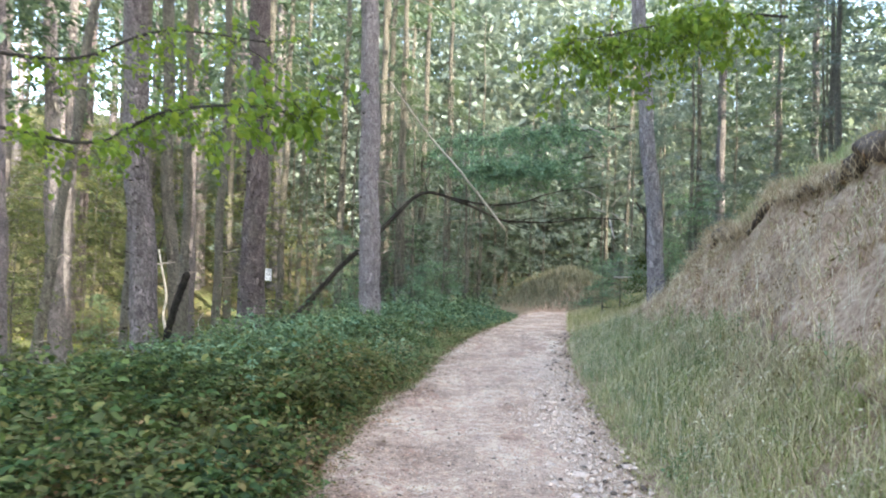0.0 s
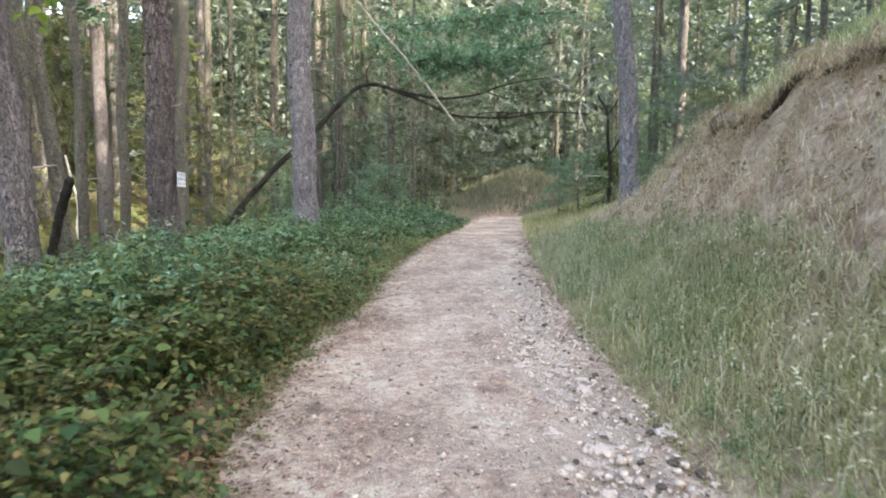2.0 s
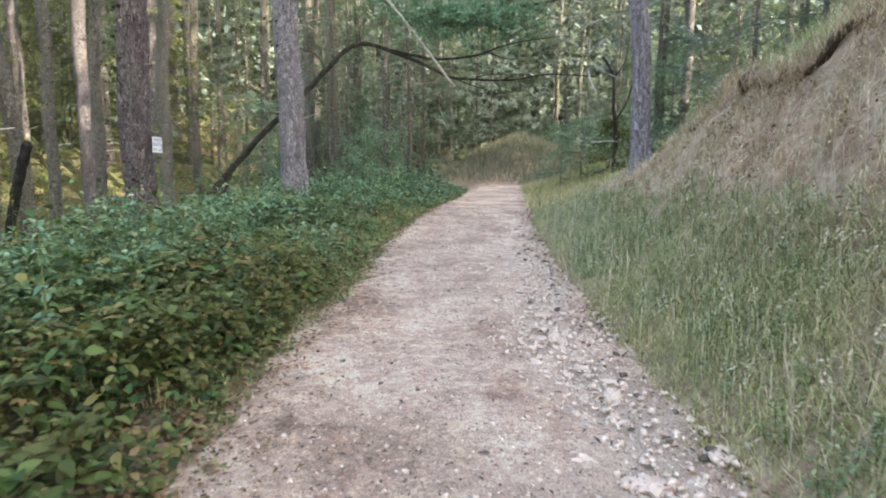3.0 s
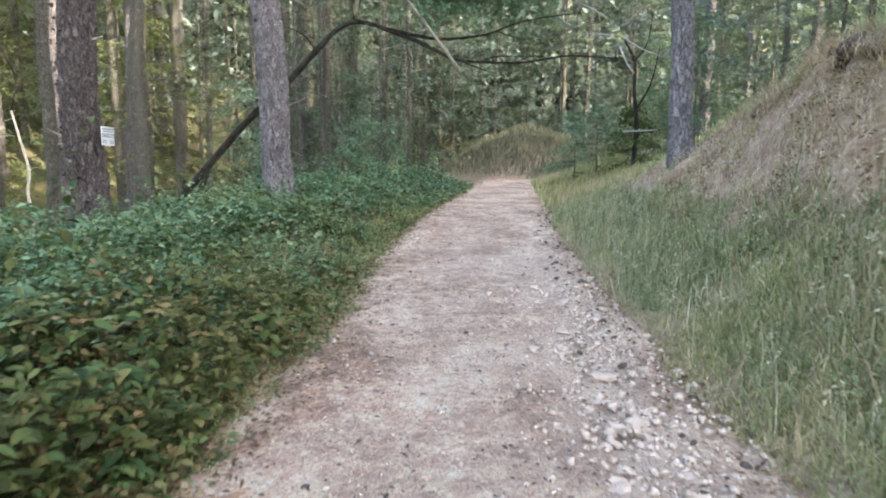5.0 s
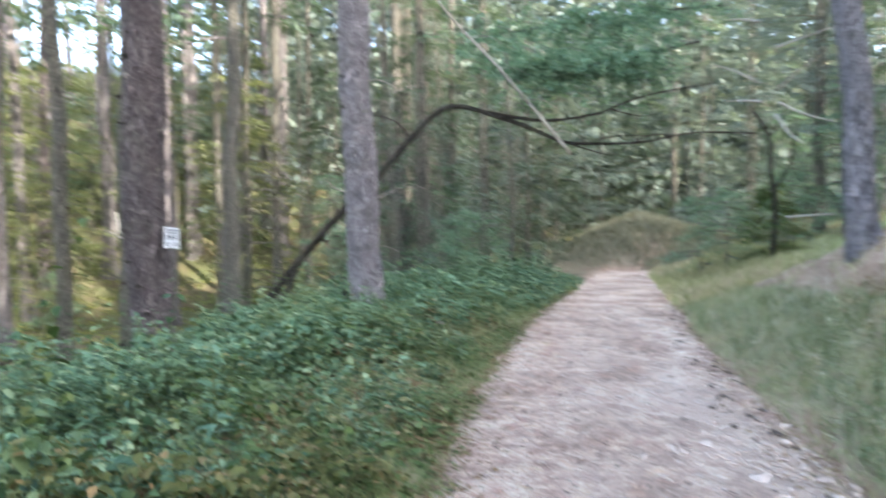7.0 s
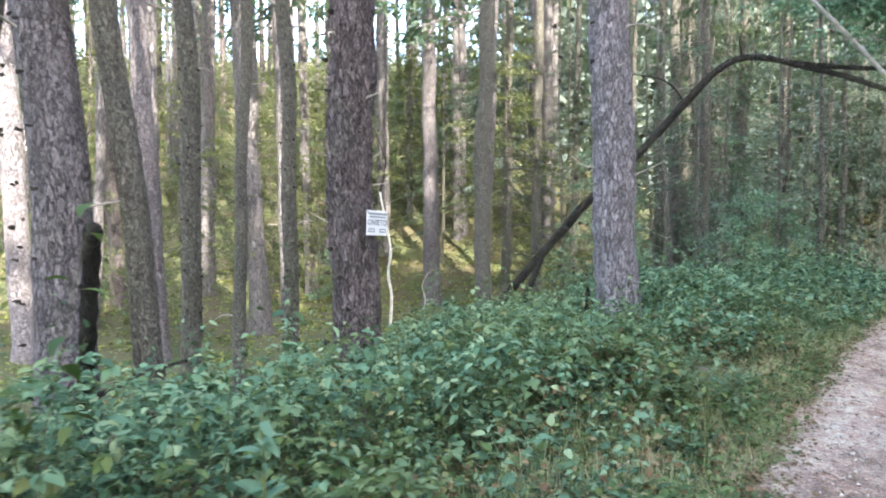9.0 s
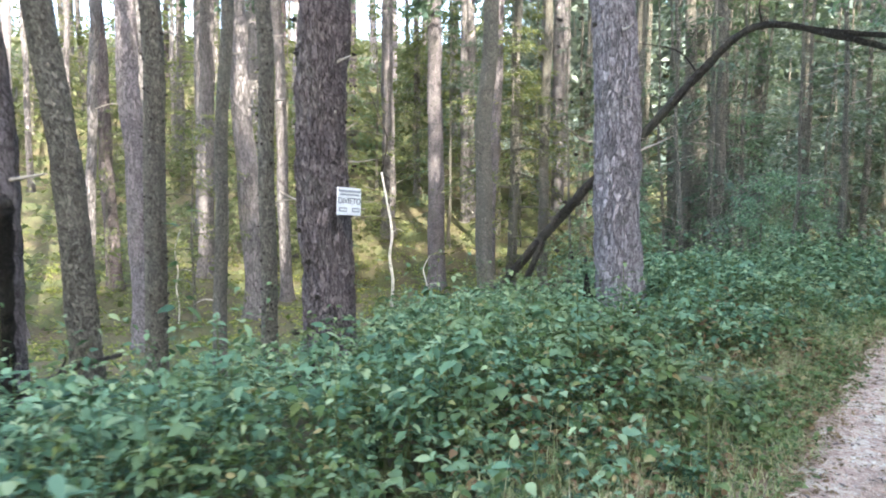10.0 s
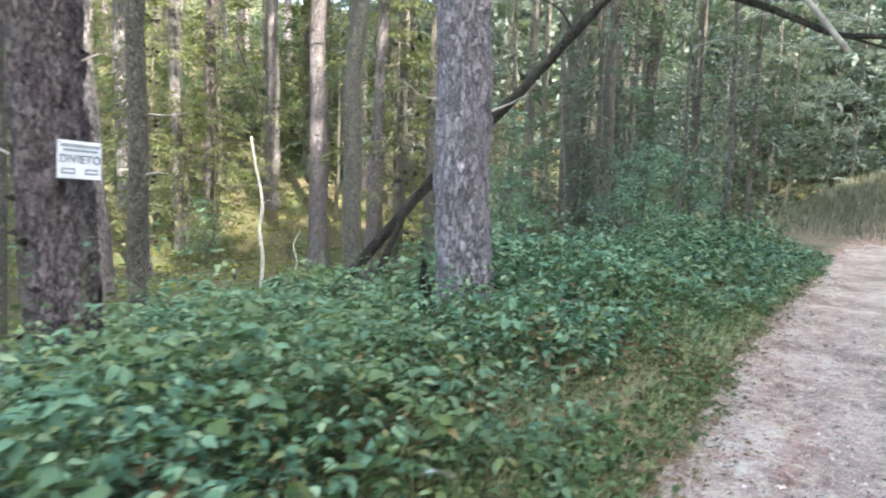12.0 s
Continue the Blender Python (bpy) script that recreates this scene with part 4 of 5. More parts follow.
# ---- leafy boughs that hang into the way ----
def bough(name, origin, line, n_side, per, size, mat, label, seed, hang=0.2, spread=0.5):
    top = empty(name, pose(*origin), label, "branch")
    r = np.random.default_rng(seed)
    ln = spline(line, 30)
    stem = add_tube("stem", ln, np.linspace(0.028, 0.006, 30), DEAD, top, 8, 0.05, seed)
    P, Yw = [], []
    for k in range(n_side):
        i = r.integers(6, 30)
        d = r.normal(0, 1, 3) * (1, 1, .5)
        d /= np.linalg.norm(d)
        tip = ln[i] + d * spread * r.uniform(.5, 1.2) - (0, 0, hang * r.uniform(.3, 1.4))
        sl = spline([ln[i], (ln[i] + tip) / 2 + (0, 0, .05), tip], 8)
        add_tube("twig", sl, np.linspace(.006, .002, 8), DEAD, stem, 4, .05, k)
        f = r.uniform(.2, 1.05, per)
        P.append(np.stack([np.interp(f, np.linspace(0, 1, 8), sl[:, c]) for c in range(3)], -1) + r.normal(0, .05, (per, 3)))
        Yw.append(r.uniform(0, 6.283, per))
    P, Yw = np.vstack(P), np.concatenate(Yw)
    n = len(P)
    v, q = (leaves if size >= .085 and mat is OAK else sprigs)(P, Yw, r.normal(-.5, .5, n), r.normal(0, .5, n), size * r.uniform(.6, 1.2, n), r.uniform(.9, 1.3, n))
    part_me("foliage", mesh_np("foliage", v, q, mat), top)


bough("hazel_bough", (-6.0, 8.0, 3.3), [(0, 0, 0), (1.2, -.4, -.25), (2.38, -.95, -.46), (3.3, -1.5, -.25), (4.3, -2.3, -.35), (5.0, -3.0, -.6)], 46, 26, .085, OAK,
      "dark bare-stemmed bough with yellow-green hazel leaves", 31, .25, .6)
bough("hazel_bough", (-6.2, 9.2, 4.4), [(0, 0, 0), (1.6, -.8, -.3), (3.0, -1.6, -.2), (4.4, -2.2, -.5)], 26, 20, .085, OAK, "upper hazel bough with yellow-green leaves", 32, .3, .8)
bough("oak_bough", (5.4, 11.0, 5.9), [(0, 0, 0), (-1.4, -.8, -.3), (-2.6, -1.6, -.8), (-3.9, -2.2, -1.3)], 80, 30, .11, OAK, "overhanging oak bough with green leaves", 33, .45, .9)
bough("leafy_bough", (4.6, 21.5, 5.4), [(0, 0, 0), (-1.4, -.3, -.35), (-2.7, -.6, -.6), (-4.2, -.9, -.7)], 130, 70, .10, SPRUCE, "spreading bough of mint-green leaves above the track", 34, .25, 1.0)
bough("leafy_bough", (5.6, 23.0, 6.6), [(0, 0, 0), (-1.8, -.3, -.2), (-3.6, -.6, -.5), (-5.6, -.9, -.8)], 100, 60, .11, SPRUCE, "broad high bough of pale green leaves", 35, .3, 1.2)


# ---- undergrowth along the left verge ----
def scatter(n, u0, u1, y0, y1, side, r):
    y = r.uniform(y0, y1, n)
    u = r.uniform(u0, u1, n)
    x = left_edge(y) - u if side < 0 else right_edge(y) + u
    return x, y, u


def herbs(name, n, u0, u1, y0, y1, mat, size, pairs, height, label, seed, side=-1, stem=True, wide=1.0, clump=0.5, fine=True):
    r = np.random.default_rng(seed)
    x, y, u = scatter(n, u0, u1, y0, y1, side, r)
    keep = r.uniform(0, 1, n) < (1 - clump) + clump * (0.5 + 0.9 * wave(x, y, 2.3, seed))
    x, y, u = x[keep], y[keep], u[keep]
    n = len(x)
    h = height(u) * np.where(r.uniform(0, 1, n) < .12, 1.45, 1) * r.uniform(.5, 1.15, n) * (.55 + .75 * mounds(x, y) if side < 0 else 1 + .22 * wave(x, y, 1.9, seed + 1))
    base = np.stack([x, y, land(x, y) - .02], -1)
    lean = r.normal(0, .16, (n, 2))
    k = pairs * 2
    f = (np.tile(np.repeat(np.linspace(.32, 1.0, pairs), 2), (n, 1)) + r.normal(0, .03, (n, k)))
    az = r.uniform(0, 6.283, n)[:, None] + np.tile(np.repeat(np.arange(pairs) * 1.5708, 2) + np.tile([0, 3.1416], pairs), (n, 1)) + r.normal(0, .25, (n, k))
    pos = base[:, None] + np.stack([lean[:, :1] * f * h[:, None], lean[:, 1:] * f * h[:, None], f * h[:, None]], -1)
    sz = size * r.uniform(.65, 1.3, (n, 1)) * (1.25 - .55 * f) * r.uniform(.8, 1.2, (n, k))
    out = np.stack([-np.sin(az), np.cos(az), 0 * az], -1)
    pos = pos + out * (.25 * sz)[..., None]
    v, q = (leaves if fine else sprigs)(pos.reshape(-1, 3), az.ravel(), r.normal(-.15, .4, n * k), r.normal(0, .35, n * k), sz.ravel(), wide * r.uniform(.8, 1.25, n * k))
    tagged(new(name, mesh_np(name, v, q, mat)), label, "undergrowth", kind="stuff")
    if stem:
        tip = base + np.stack([lean[:, 0] * h, lean[:, 1] * h, h], -1)
        s = np.stack([np.cos(az[:, 0]), np.sin(az[:, 0]), 0 * h], -1) * .004
        s2 = np.stack([-np.sin(az[:, 0]), np.cos(az[:, 0]), 0 * h], -1) * .004
        V = np.stack([base - s, base + s2, base + s, tip - s * .4, tip + s2 * .4, tip + s * .4], 1).reshape(-1, 3)
        b = (np.arange(n) * 6)[:, None]
        Q = np.concatenate([b + np.array([[0, 1, 4, 3]]), b + np.array([[1, 2, 5, 4]]), b + np.array([[2, 0, 3, 5]])])
        tagged(new(name + "_stems", mesh_np(name + "_stems", V, Q, STEM)), "thin green herb stems in the verge", "stems", kind="stuff")


def mounds(x, y):
    """How the verge swells and sinks: 0 in the hollows, about 1 on the mounds."""
    return np.clip(.58 + .48 * wave(x, y, 1.5, 2) + .40 * wave(x, y, 3.9, 6) + .24 * wave(x, y, 8.3, 1), 0.05, 1.4)


def canopy(name, n, u0, u1, y0, y1, mat, size, label, seed, top=0.85, height=None):
    """Arching bramble sprays whose three-fingered leaves lie in layers over the mounds, with dark hollows between."""
    r = np.random.default_rng(seed)
    x, y, u = scatter(n, u0, u1, y0, y1, -1, r)
    m = mounds(x, y)
    keep = r.uniform(0, 1, n) < np.clip(m * 1.5 - .25, .04, 1)
    x, y, u, m = x[keep], y[keep], u[keep], m[keep]
    n = len(x)
    h = (height or verge_h)(u) * (.35 + top * m) * (1 - .55 * r.uniform(0, 1, n) ** 2.6)
    base = np.stack([x, y, land(x, y) + h], -1)
    az = r.uniform(0, 6.283, n)
    tilt = r.normal(-.12, .22, n)
    sz = size * np.clip(r.lognormal(0, .36, n), .5, 1.8)
    P, A, T, R, S, W = [], [], [], [], [], []
    for turn, k, drop in ((0.0, 1.15, 0.0), (1.15, .9, .1), (-1.15, .9, .1)):
        P.append(base + r.normal(0, .006, (n, 3)))
        A.append(az + turn + r.normal(0, .15, n))
        T.append(tilt - drop + r.normal(0, .16, n))
        R.append(r.normal(0, .28, n))
        S.append(sz * k * r.uniform(.85, 1.15, n))
        W.append(r.uniform(.85, 1.25, n))
    v, q = leaves(np.vstack(P), np.concatenate(A), np.concatenate(T), np.concatenate(R), np.concatenate(S), np.concatenate(W))
    tagged(new(name, mesh_np(name, v, q, mat)), label, "undergrowth", kind="stuff")


def verge_h(u):
    return np.interp(u, [0, .15, .5, 1.0, 2.5, 4.0, 6], [.07, .12, .28, .54, .74, .62, .35])


def near_h(u):
    return np.maximum(verge_h(u), .46 * np.clip(u / .35, 0, 1))


canopy("bramble_canopy", 14000, .65, 4.3, 7.0, 20.5, CANOPY, .054, "layered bluish-green bramble leaves mounded over the verge", 151)
# near verge: the shade of that side is put into the leaf colour
canopy("dark_bramble_canopy", 15000, .1, 4.2, 1.2, 8.0, DARKWEED, .052, "layered bramble leaves mounded over the verge, dark green deepened for shade", 152, height=near_h)
canopy("withering_bramble_canopy", 2400, .05, 1.0, 4.0, 10.5, DRYGREEN, .042, "withering olive-brown bramble leaves at the verge edge", 154, .8, near_h)
canopy("yellowing_bramble_canopy", 9000, .08, 2.2, 1.2, 20, BRAMBLE, .046, "yellowing bramble leaves trailing over the verge", 153, .75)
herbs("nettle_undergrowth", 3600, .3, 4.2, 7.5, 19, WEED, .075, 7, verge_h, "dense bluish-green nettles and herbs along the track", 51, wide=.85, clump=.8)
herbs("dark_undergrowth", 2000, .2, 4.2, 1.2, 10.5, DARKWEED, .10, 6, near_h, "tangled herbs and brambles along the track, dark green deepened for shade", 57, wide=.95, clump=.8)
herbs("bramble_undergrowth", 2600, .05, 2.2, 1.2, 19, BRAMBLE, .058, 5, lambda u: verge_h(u) * .8, "tangled yellowish-green bramble leaves along the track", 52, wide=1.25, fine=False, clump=.8)
herbs("nettle_undergrowth_beyond", 2600, .1, 4.5, 19, 26.5, WEED, .13, 5, verge_h, "soft green herbs on the far verge", 53, stem=False, wide=1.2, fine=False)
herbs("edge_herbs", 3000, -.1, .35, 1.2, 24, BRAMBLE, .05, 3, lambda u: .06 + .35 * np.clip(u, 0, 1), "low herbs creeping onto the track edge", 54, stem=False, clump=.8)
herbs("withered_herbs", 2200, .05, 1.3, 2, 17, DRYLEAF, .06, 4, lambda u: verge_h(u) * .8, "withered brown herbs within the verge", 55, stem=False, clump=.9)
herbs("forest_floor_herbs", 27000, 4.0, 30, 9, 46, FLOORLEAF, .14, 2, lambda u: .10 + 0 * u, "thin yellowish-green herbs on the forest floor", 56, stem=False, clump=.9, wide=1.2, fine=False)


def tall_weed(x, y, h, seed):
    r = np.random.default_rng(seed)
    top = empty("tall_weed", pose(x, y, float(land(x, y)) - .03), "tall pale green weed rising above the verge herbs", "plant", "tall weeds")
    ln = spline([(0, 0, 0), (.02, .01, h * .5), (.0, .02, h)], 12)
    add_tube("stem", ln, np.linspace(.008, .004, 12), STEM, top, 6)
    n = 34
    f = r.uniform(.35, 1.0, n)
    P = np.stack([np.interp(f, np.linspace(0, 1, 12), ln[:, c]) for c in range(3)], -1)
    v, q = leaves(P, r.uniform(0, 6.28, n), r.normal(-.05, .35, n), r.normal(0, .3, n), .11 * (1.25 - .6 * f) * r.uniform(.7, 1.2, n), r.uniform(.6, .9, n))
    part_me("foliage", mesh_np("foliage", v, q, SPRUCE), top)


for x, y, h in [(-1.8, 6.6, 1.05), (-2.3, 8.2, .95), (-1.5, 10.4, .9), (-2.9, 12.3, 1.0), (-1.2, 13.6, .95), (-2.2, 15.6, .9), (-.7, 16.4, .95)]:
    tall_weed(x, y, h, int(y * 10))


def hill_leaves():
    """The leafy understorey of the far left slope and beyond the bend."""
    r = np.random.default_rng(61)
    n = 70000
    x, y = r.uniform(-95, -16, n), r.uniform(18, 110, n)
    keep = (wave(x, y, .55, 3) + .5 * wave(x, y, 1.7, 5)) > -.25
    x, y = x[keep], y[keep]
    n = len(x)
    z = land(x, y) + np.abs(r.normal(0, 1.0, n)) * (1 + .8 * wave(x, y, .8, 9)) + .1
    v, q = sprigs(np.stack([x, y, z], -1), r.uniform(0, 6.28, n), r.normal(-.2, .5, n), r.normal(0, .6, n), r.uniform(.15, .42, n), r.uniform(.8, 1.3, n))
    tagged(new("hillside_understorey", mesh_np("hillside_understorey", v, q, FARLEAF)), "sunlit yellow-green leafy understorey on the far slope", "undergrowth", kind="stuff")
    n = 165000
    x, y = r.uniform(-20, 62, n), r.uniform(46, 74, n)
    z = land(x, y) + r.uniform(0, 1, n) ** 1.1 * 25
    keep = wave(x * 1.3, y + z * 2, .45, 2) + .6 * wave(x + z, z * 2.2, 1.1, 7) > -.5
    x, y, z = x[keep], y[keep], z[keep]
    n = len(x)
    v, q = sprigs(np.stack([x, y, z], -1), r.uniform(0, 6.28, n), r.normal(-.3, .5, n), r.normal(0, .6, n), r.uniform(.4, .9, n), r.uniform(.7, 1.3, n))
    tagged(new("far_woods", mesh_np("far_woods", v, q, HAZE)), "far wood foliage with haze put into its grey-green colour", "woods", kind="stuff")


hill_leaves()


# ---- grasses of the right verge and the bank ----
def bare(x, y):
    """Where the bank's earth lies open."""
    return wave(x * 1.3, y, 2.7, 11) + .7 * wave(x, y * 1.2, 6.3, 12)


def grass(name, n, u0, u1, y0, y1, mat, length, width, label, seed, side=1, bend=(.9, .45), down=False, clump=.6, open_earth=False):
    r = np.random.default_rng(seed)
    x, y, u = scatter(n, u0, u1, y0, y1, side, r)
    keep = r.uniform(0, 1, n) < (1 - clump) + clump * (.5 + .9 * wave(x, y, 3.7, seed))
    if open_earth:
        keep &= (bare(x, y) < .05) | (r.uniform(0, 1, n) < .08)
    x, y, u = x[keep], y[keep], u[keep]
    n = len(x)
    L = length(u) * r.uniform(.5, 1.25, n)
    yaw = r.uniform(0, 6.283, n)
    b = np.clip(r.normal(*bend, n), .05, 2.6)
    if down:
        yaw, b = 3.14 + r.normal(0, 1.1, n), np.clip(r.normal(1.7, .4, n), .8, 2.4)
    v, q, t = blades(np.stack([x, y, land(x, y) - .01], -1), yaw, L, width * r.uniform(.6, 1.4, n), b)
    me = mesh_np(name, v, q, mat, t)
    tagged(new(name, me), label, "grass", kind="stuff")


grass("verge_grass", 32000, .05, 1.35, 6.5, 20, GREENGRASS, lambda u: .12 + .22 * np.clip(u * 1.4, 0, 1), .0058, "soft bluish-green grass beside the track", 71, bend=(1.75, .5), clump=.6)
grass("verge_straw", 30000, -.16, 1.25, 1.0, 20, GRASS, lambda u: .07 + .28 * np.clip(u * 1.6, 0, 1), .0062, "straw-coloured dry grass along the track edge", 171, bend=(1.7, .45), clump=.75)
grass("near_straw", 28000, -.05, 1.25, 2.2, 9.5, GRASS, lambda u: .12 + .26 * np.clip(u * 1.4, 0, 1), .0062, "yellowish dry grass lying over the verge", 173, bend=(1.8, .4), clump=.7)
grass("verge_grass_beyond", 14000, -.1, 3.0, 20, 31, GRASS, lambda u: .3 + 0 * u, .016, "pale grass at the bend of the track", 72)
grass("slope_grass", 7000, 1.0, 2.2, 2.0, 20, GRASS, lambda u: .2 + 0 * u, .009, "dry thin grass on the bank", 73, clump=1.0, bend=(1.5, .4), open_earth=True)
grass("bank_dead_grass", 12000, 1.1, 2.45, 2.5, 14.5, STRAW, lambda u: .22 + 0 * u, .009, "matted brown dead grass hanging down the bank", 74, down=True, clump=.7, open_earth=True)
grass("bank_tufts", 7000, 1.1, 2.6, 2.5, 15, STRAW, lambda u: .26 + 0 * u, .008, "tufts of bleached dead grass on the bank", 79, clump=.8, bend=(1.4, .45), open_earth=True)
grass("crest_grass", 42000, 2.5, 6.4, 2.0, 26, UPGRASS, lambda u: .3 + 0 * u, .012, "pale green grass on the crest of the bank", 75)
grass("seeding_stalks", 2500, .05, 1.9, 1.5, 22, STRAW, lambda u: .42 + 0 * u, .007, "pale nodding grass stalks gone to seed", 78, bend=(1.15, .3), clump=.8)
grass("left_grass", 14000, -.06, .9, 6.5, 26, GRASS, lambda u: .07 + .32 * np.clip(u * 1.3, 0, 1), .006, "scattered grass among the verge herbs", 76, side=-1)
grass("left_pale_grass", 28000, -.08, 1.1, 8, 22, UPGRASS, lambda u: .07 + .36 * np.clip(u, 0, 1), .006, "pale grass stalks along the verge", 80, side=-1, clump=.7, bend=(.8, .4))
def seed_heads(n, u0, u1, y0, y1, label, seed):
    """Stalks whose pale plumed heads nod to one side."""
    r = np.random.default_rng(seed)
    x, y, u = scatter(n, u0, u1, y0, y1, 1, r)
    keep = r.uniform(0, 1, n) < .35 + .65 * (.5 + .9 * wave(x, y, 2.9, seed))
    x, y = x[keep], y[keep]
    n = len(x)
    h, az = r.uniform(.3, .52, n), r.normal(2.6, 1.1, n)
    base = np.stack([x, y, land(x, y) - .02], -1)
    out = np.stack([np.cos(az), np.sin(az), 0 * az], -1)
    top = base + out * (h * .25)[:, None] + np.array([0, 0, 1]) * h[:, None]
    v0, q0, t0 = blades(base, az, h * 1.02, np.full(n, .0035), np.full(n, .26))
    pieces = [(v0, q0, t0)]
    for k in range(5):
        f = k / 4
        p = top + out * (.075 * f) + np.array([0, 0, 1]) * (.012 - .05 * f * f) + r.normal(0, .004, (n, 3))
        pieces.append(sprigs(p, az - 1.571 + r.normal(0, .35, n), -.5 * f + r.normal(0, .25, n), r.normal(0, .6, n), r.uniform(.02, .034, n), np.full(n, .75)))
    v, q, t = join(pieces)
    tagged(new("seed_heads", mesh_np("seed_heads", v, q, SEED, t)), label, "grass", kind="stuff")


seed_heads(1500, .1, 1.8, 2.2, 16, "pale plumed grass heads nodding over the verge", 172)
herbs("bank_withered_herbs", 700, .9, 2.5, 2, 15, DRYLEAF, .05, 5, lambda u: .22 + 0 * u, "withered brown herbs on the bank", 81, side=1, clump=1.0, stem=False, fine=False)
herbs("bank_herbs", 2200, .15, 1.3, 4.5, 18, VERGEHERB, .036, 6, lambda u: .16 + .14 * np.clip(u, 0, 1), "small green herbs in the roadside grass", 77, side=1, clump=1.0, fine=False)


# ---- stones and gravel on the track ----
def stone_mesh(seed, mat, name):
    bm = bmesh.new()
    bmesh.ops.create_icosphere(bm, subdivisions=2, radius=1)
    r = np.random.default_rng(seed)
    o = Vector(r.uniform(-9, 9, 3))
    for v in bm.verts:
        v.co *= 1 + .6 * noise.noise(v.co * 1.1 + o) + .12 * noise.noise(v.co * 3.1 + o)
        v.co.z *= .55
    me = bpy.data.meshes.new(name)
    bm.to_mesh(me)
    bm.free()
    me.materials.append(mat)
    return me


def gravel():
    r = np.random.default_rng(91)
    n = 17000
    y = r.uniform(2.2, 20, n)
    s = np.where(r.uniform(0, 1, n) < .45, np.clip(r.normal(.80, .10, n), .02, .985), r.uniform(.02, .98, n))
    x = left_edge(y) + s * (right_edge(y) - left_edge(y))
    size = np.clip(r.lognormal(-4.8, .5, n), .003, .035)
    y[:2000] = r.uniform(2.2, 11.5, 2000)
    s[:2000] = np.clip(r.normal(.80, .11, 2000), .45, 1.0)
    x[:2000] = left_edge(y[:2000]) + s[:2000] * (right_edge(y[:2000]) - left_edge(y[:2000]))
    size[:2000] = np.clip(r.lognormal(-4.0, .45, 2000), .008, .05)
    V = np.array([(1, 0, 0), (.1, .9, .1), (-.9, .1, 0), (0, -1, .1), (.1, 0, .6), (0, .1, -.6)])
    F = np.array([(0, 1, 4), (1, 2, 4), (2, 3, 4), (3, 0, 4), (1, 0, 5), (2, 1, 5), (3, 2, 5), (0, 3, 5)])
    R = frames_of(r.uniform(0, 6.28, n), r.normal(0, .4, n), r.normal(0, .4, n))
    v = np.einsum("nij,kj->nki", R, V) * size[:, None, None] + np.stack([x, y, .03 + size * .2 - .03 * np.exp(-((s - .78) / .11) ** 2)], -1)[:, None]
    t = F[None] + (np.arange(n) * len(V))[:, None, None]
    tagged(new("gravel", mesh_np("gravel", v.reshape(-1, 3), np.zeros((0, 4)), STONE, t.reshape(-1, 3))), "loose pale gravel strewn over the track", "gravel", kind="stuff")
    kinds = [stone_mesh(k, STONE, "stone") for k in range(8)]
    # pine cones, made from the same rough lumps as the stones
    pine_cones = [stone_mesh(k + 20, DARKBROWN, "clod") for k in range(4)]
    for k in range(300):
        y = r.uniform(2.6, 9.5) if k % 4 else r.uniform(9, 19)
        s = float(np.clip(r.normal(.82, .12), .35, 1.0))
        x = float(left_edge(y) + s * (right_edge(y) - left_edge(y)))
        ob = new("stone", kinds[k % 8])
        sz = float(np.clip(r.lognormal(-3.5, .5), .012, .075))
        ob.matrix_world = pose(x, y, sz * .12, *r.uniform(-20, 20, 2), r.uniform(0, 360)) @ Matrix.Diagonal((sz, sz * r.uniform(.7, 1.1), sz * r.uniform(.6, 1), 1))
        ob.parent = road
    for k in range(170):
        y = r.uniform(3, 20)
        s = float(np.where(r.uniform() < .8, np.clip(r.normal(.93, .05), .6, 1.02), r.uniform(0, 1)))
        x = float(left_edge(y) + s * (right_edge(y) - left_edge(y)))
        sz = float(r.uniform(.012, .031))
        ob = new("clod", pine_cones[k % 4])
        ob.matrix_world = pose(x, y, .02 + sz * .3, *r.uniform(-20, 20, 2), r.uniform(0, 360)) @ Matrix.Diagonal((sz, sz, sz, 1))
        ob.parent = road


gravel()


def edge_litter():
    """Fallen leaves and bark flakes gathered along both sides of the track."""
    r = np.random.default_rng(98)
    n = 6200
    y = r.uniform(2.2, 23, n)
    e = np.abs(r.normal(0, .2, n)) - .08
    x = np.where(r.uniform(0, 1, n) < .75, left_edge(y) + e, right_edge(y) - e)
    v, q = sprigs(np.stack([x, y, .035 + r.uniform(0, .012, n)], -1), r.uniform(0, 6.28, n), r.normal(0, .25, n), r.normal(0, .25, n), r.uniform(.015, .055, n), r.uniform(.6, 1.4, n))
    tagged(new("leaf_litter", mesh_np("leaf_litter", v, q, DRYLEAF)), "brown leaf litter along the track edges", "leaf litter", kind="stuff")


edge_litter()


def track_litter():
    """Needles, chips and small dark crumbs over the whole track."""
    r = np.random.default_rng(99)
    n = 9500
    y = r.uniform(2.2, 20, n)
    s = r.uniform(0.01, 0.99, n)
    x = left_edge(y) + s * (right_edge(y) - left_edge(y))
    v, q = sprigs(np.stack([x, y, .042 + r.uniform(0, .008, n)], -1), r.uniform(0, 6.28, n), r.normal(0, .2, n), r.normal(0, .2, n), r.lognormal(-3.9, .45, n), r.uniform(.3, 1.2, n))
    tagged(new("crumb_litter", mesh_np("crumb_litter", v, q, DARKBROWN)), "dark crumbs and chips of wood over the track", "litter", kind="stuff")


track_litter()


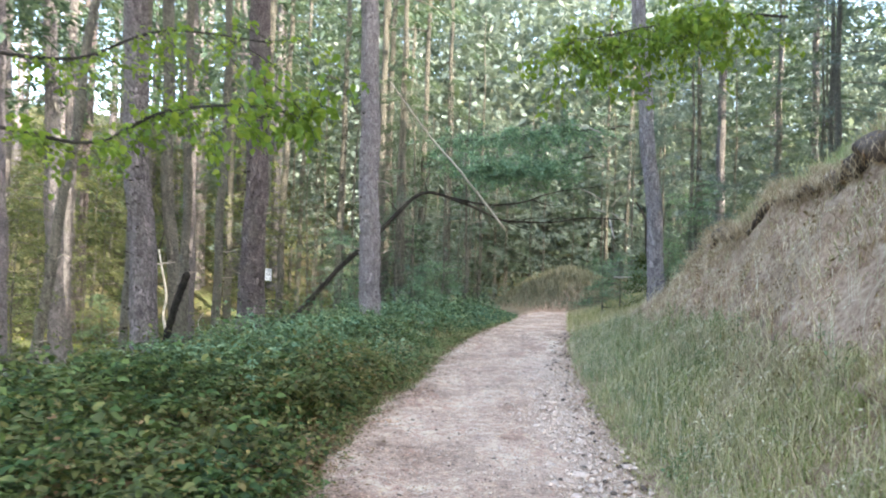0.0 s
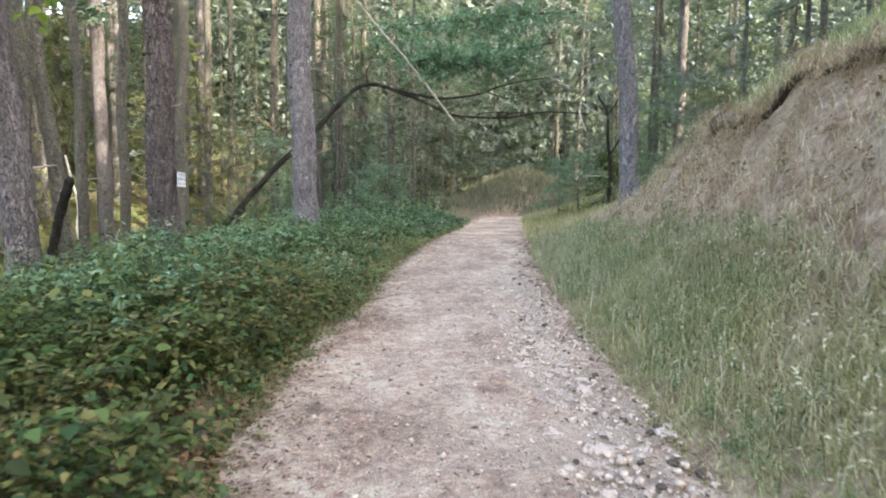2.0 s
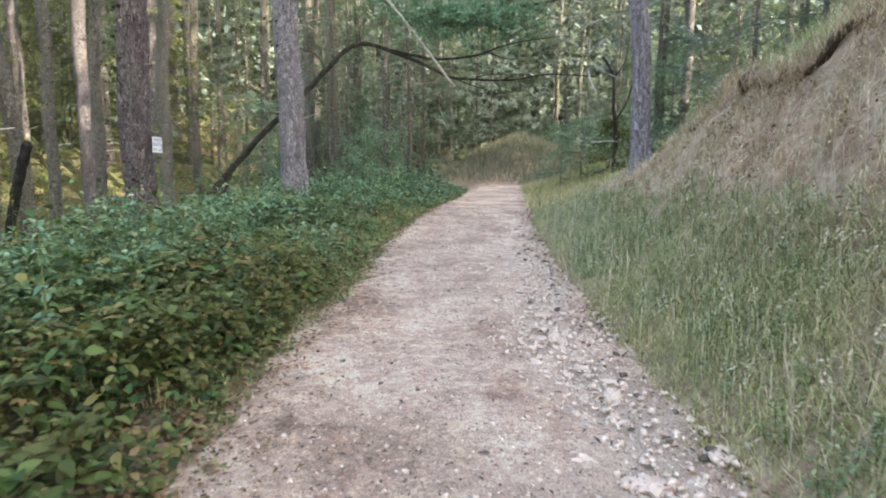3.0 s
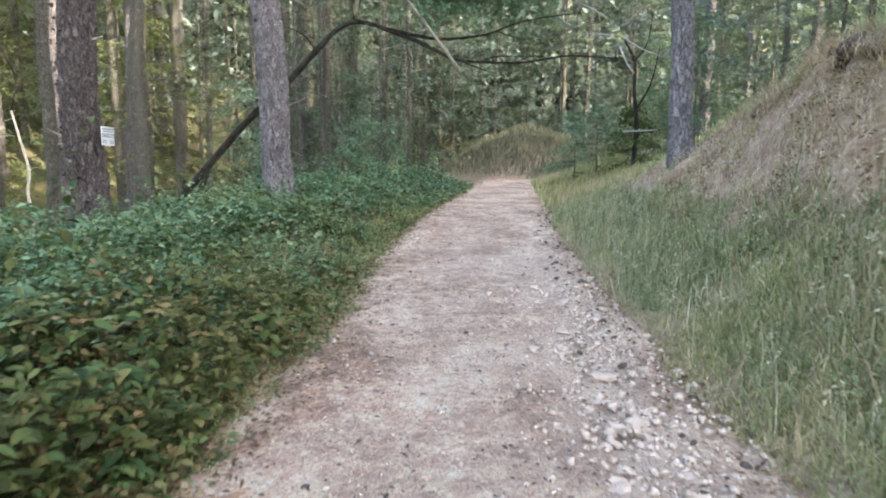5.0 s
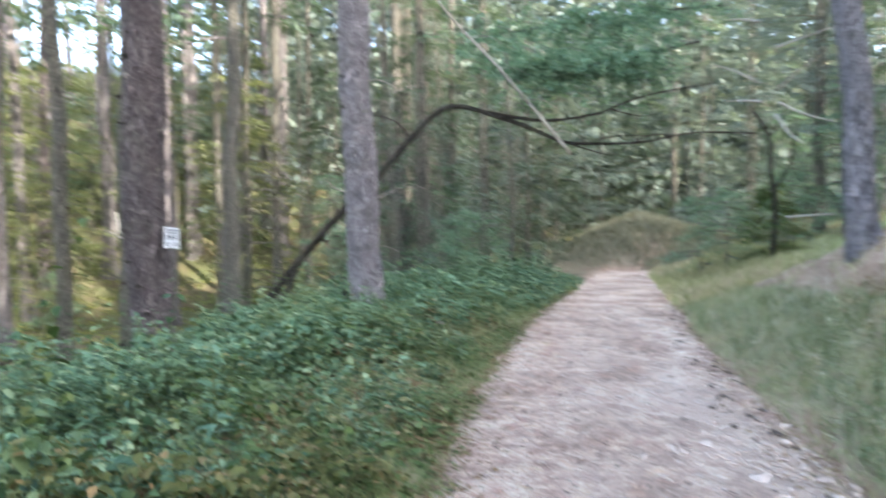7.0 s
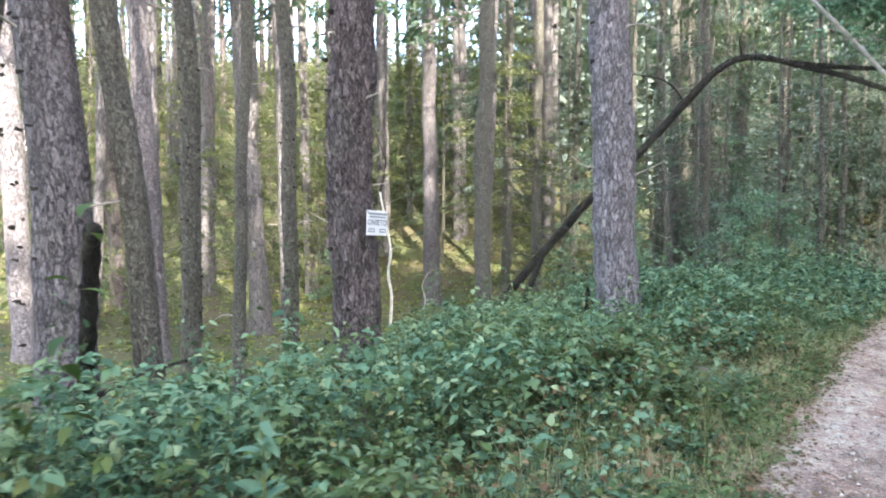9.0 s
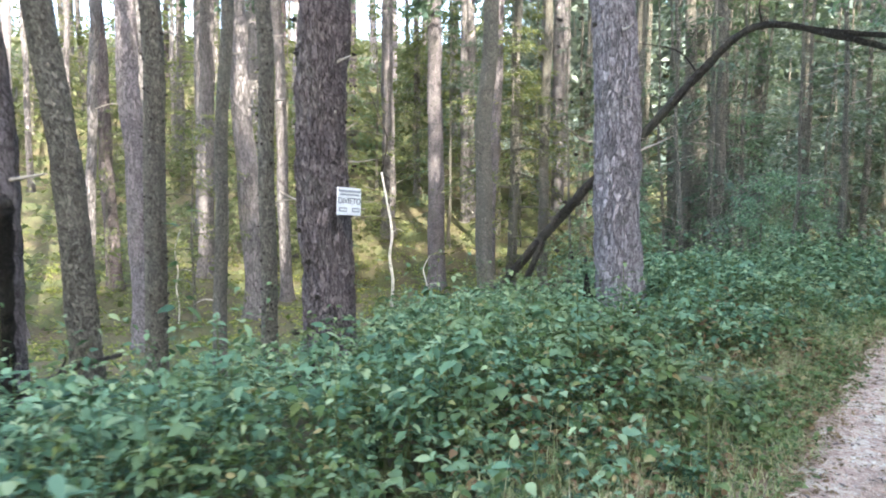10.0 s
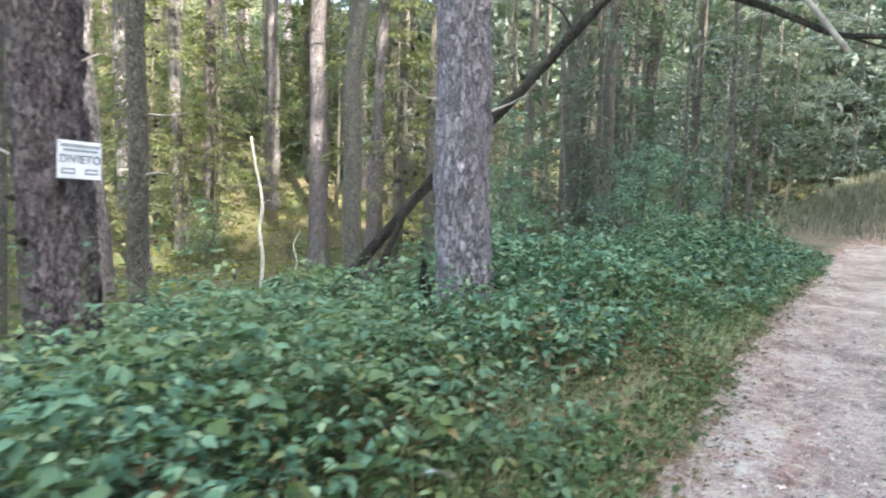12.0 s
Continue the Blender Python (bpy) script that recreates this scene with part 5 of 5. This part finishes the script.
def turf_lip():
    """The undercut edge of turf along the top of the bank."""
    ys = np.arange(4.0, 13.4, .06)
    a = np.linspace(0, 2 * np.pi, 14, endpoint=False)
    w = np.clip(.07 + .12 * wave(ys, ys * .3, 2.3, 3) + .04 * wave(ys, ys, 7, 1), .004, .22)
    u = 2.34 + .1 * wave(ys, 0 * ys, 1.1, 2) + .08 * wave(ys, ys, 3.3, 4)
    cx = right_edge(ys) + u
    cz = land(cx + .02, ys) + .035
    V = np.stack([cx[:, None] + np.cos(a) * (w * 1.7)[:, None], np.repeat(ys[:, None], 14, 1) + .03 * np.sin(a * 3)[None], cz[:, None] + np.sin(a) * (w * .8)[:, None]], -1)
    V += .035 * np.stack([wave(V[..., 1] * 3, V[..., 2] * 5, 4, 1), 0 * V[..., 0], wave(V[..., 1] * 2, V[..., 0] * 5, 5, 2)], -1)
    n, m = V.shape[:2]
    i = np.arange(n * m).reshape(n, m)
    j = np.roll(i, -1, 1)
    me = mesh_np("turf_lip", V.reshape(-1, 3), np.stack([i[:-1], i[1:], j[1:], j[:-1]], -1).reshape(-1, 4), DARKBROWN, smooth=True)
    tagged(new("turf_lip", me), "dark undercut turf edge along the top of the bank", "earth edge", kind="structure")
    r = np.random.default_rng(97)
    n = 3200
    y = r.uniform(4, 13.5, n)
    x = right_edge(y) + np.interp(y, ys, u) + r.normal(-.05, .1, n)
    v, q, t = blades(np.stack([x, y, land(x + .1, y) + .03], -1), 3.14 + r.normal(0, .7, n), r.uniform(.12, .4, n), r.uniform(.004, .011, n), np.clip(r.normal(1.6, .4, n), .6, 2.4))
    tagged(new("lip_dead_grass", mesh_np("lip_dead_grass", v, q, STRAW, t)), "dead grass hanging over the turf edge", "grass", kind="stuff")


turf_lip()


def mound_grass():
    """Dry grass on the hump beyond the bend."""
    r = np.random.default_rng(95)
    n = 16000
    x, y = r.normal(6.4, 3.2, n), r.normal(33.8, 1.6, n)
    keep = (y > 31)
    x, y = x[keep], y[keep]
    n = len(x)
    v, q, t = blades(np.stack([x, y, land(x, y)], -1), r.uniform(0, 6.28, n), r.uniform(.2, .5, n), r.uniform(.012, .03, n), r.normal(.7, .3, n))
    tagged(new("mound_grass", mesh_np("mound_grass", v, q, DULL, t)), "pale dry grass on the hump beyond the bend", "grass", kind="stuff")


mound_grass()
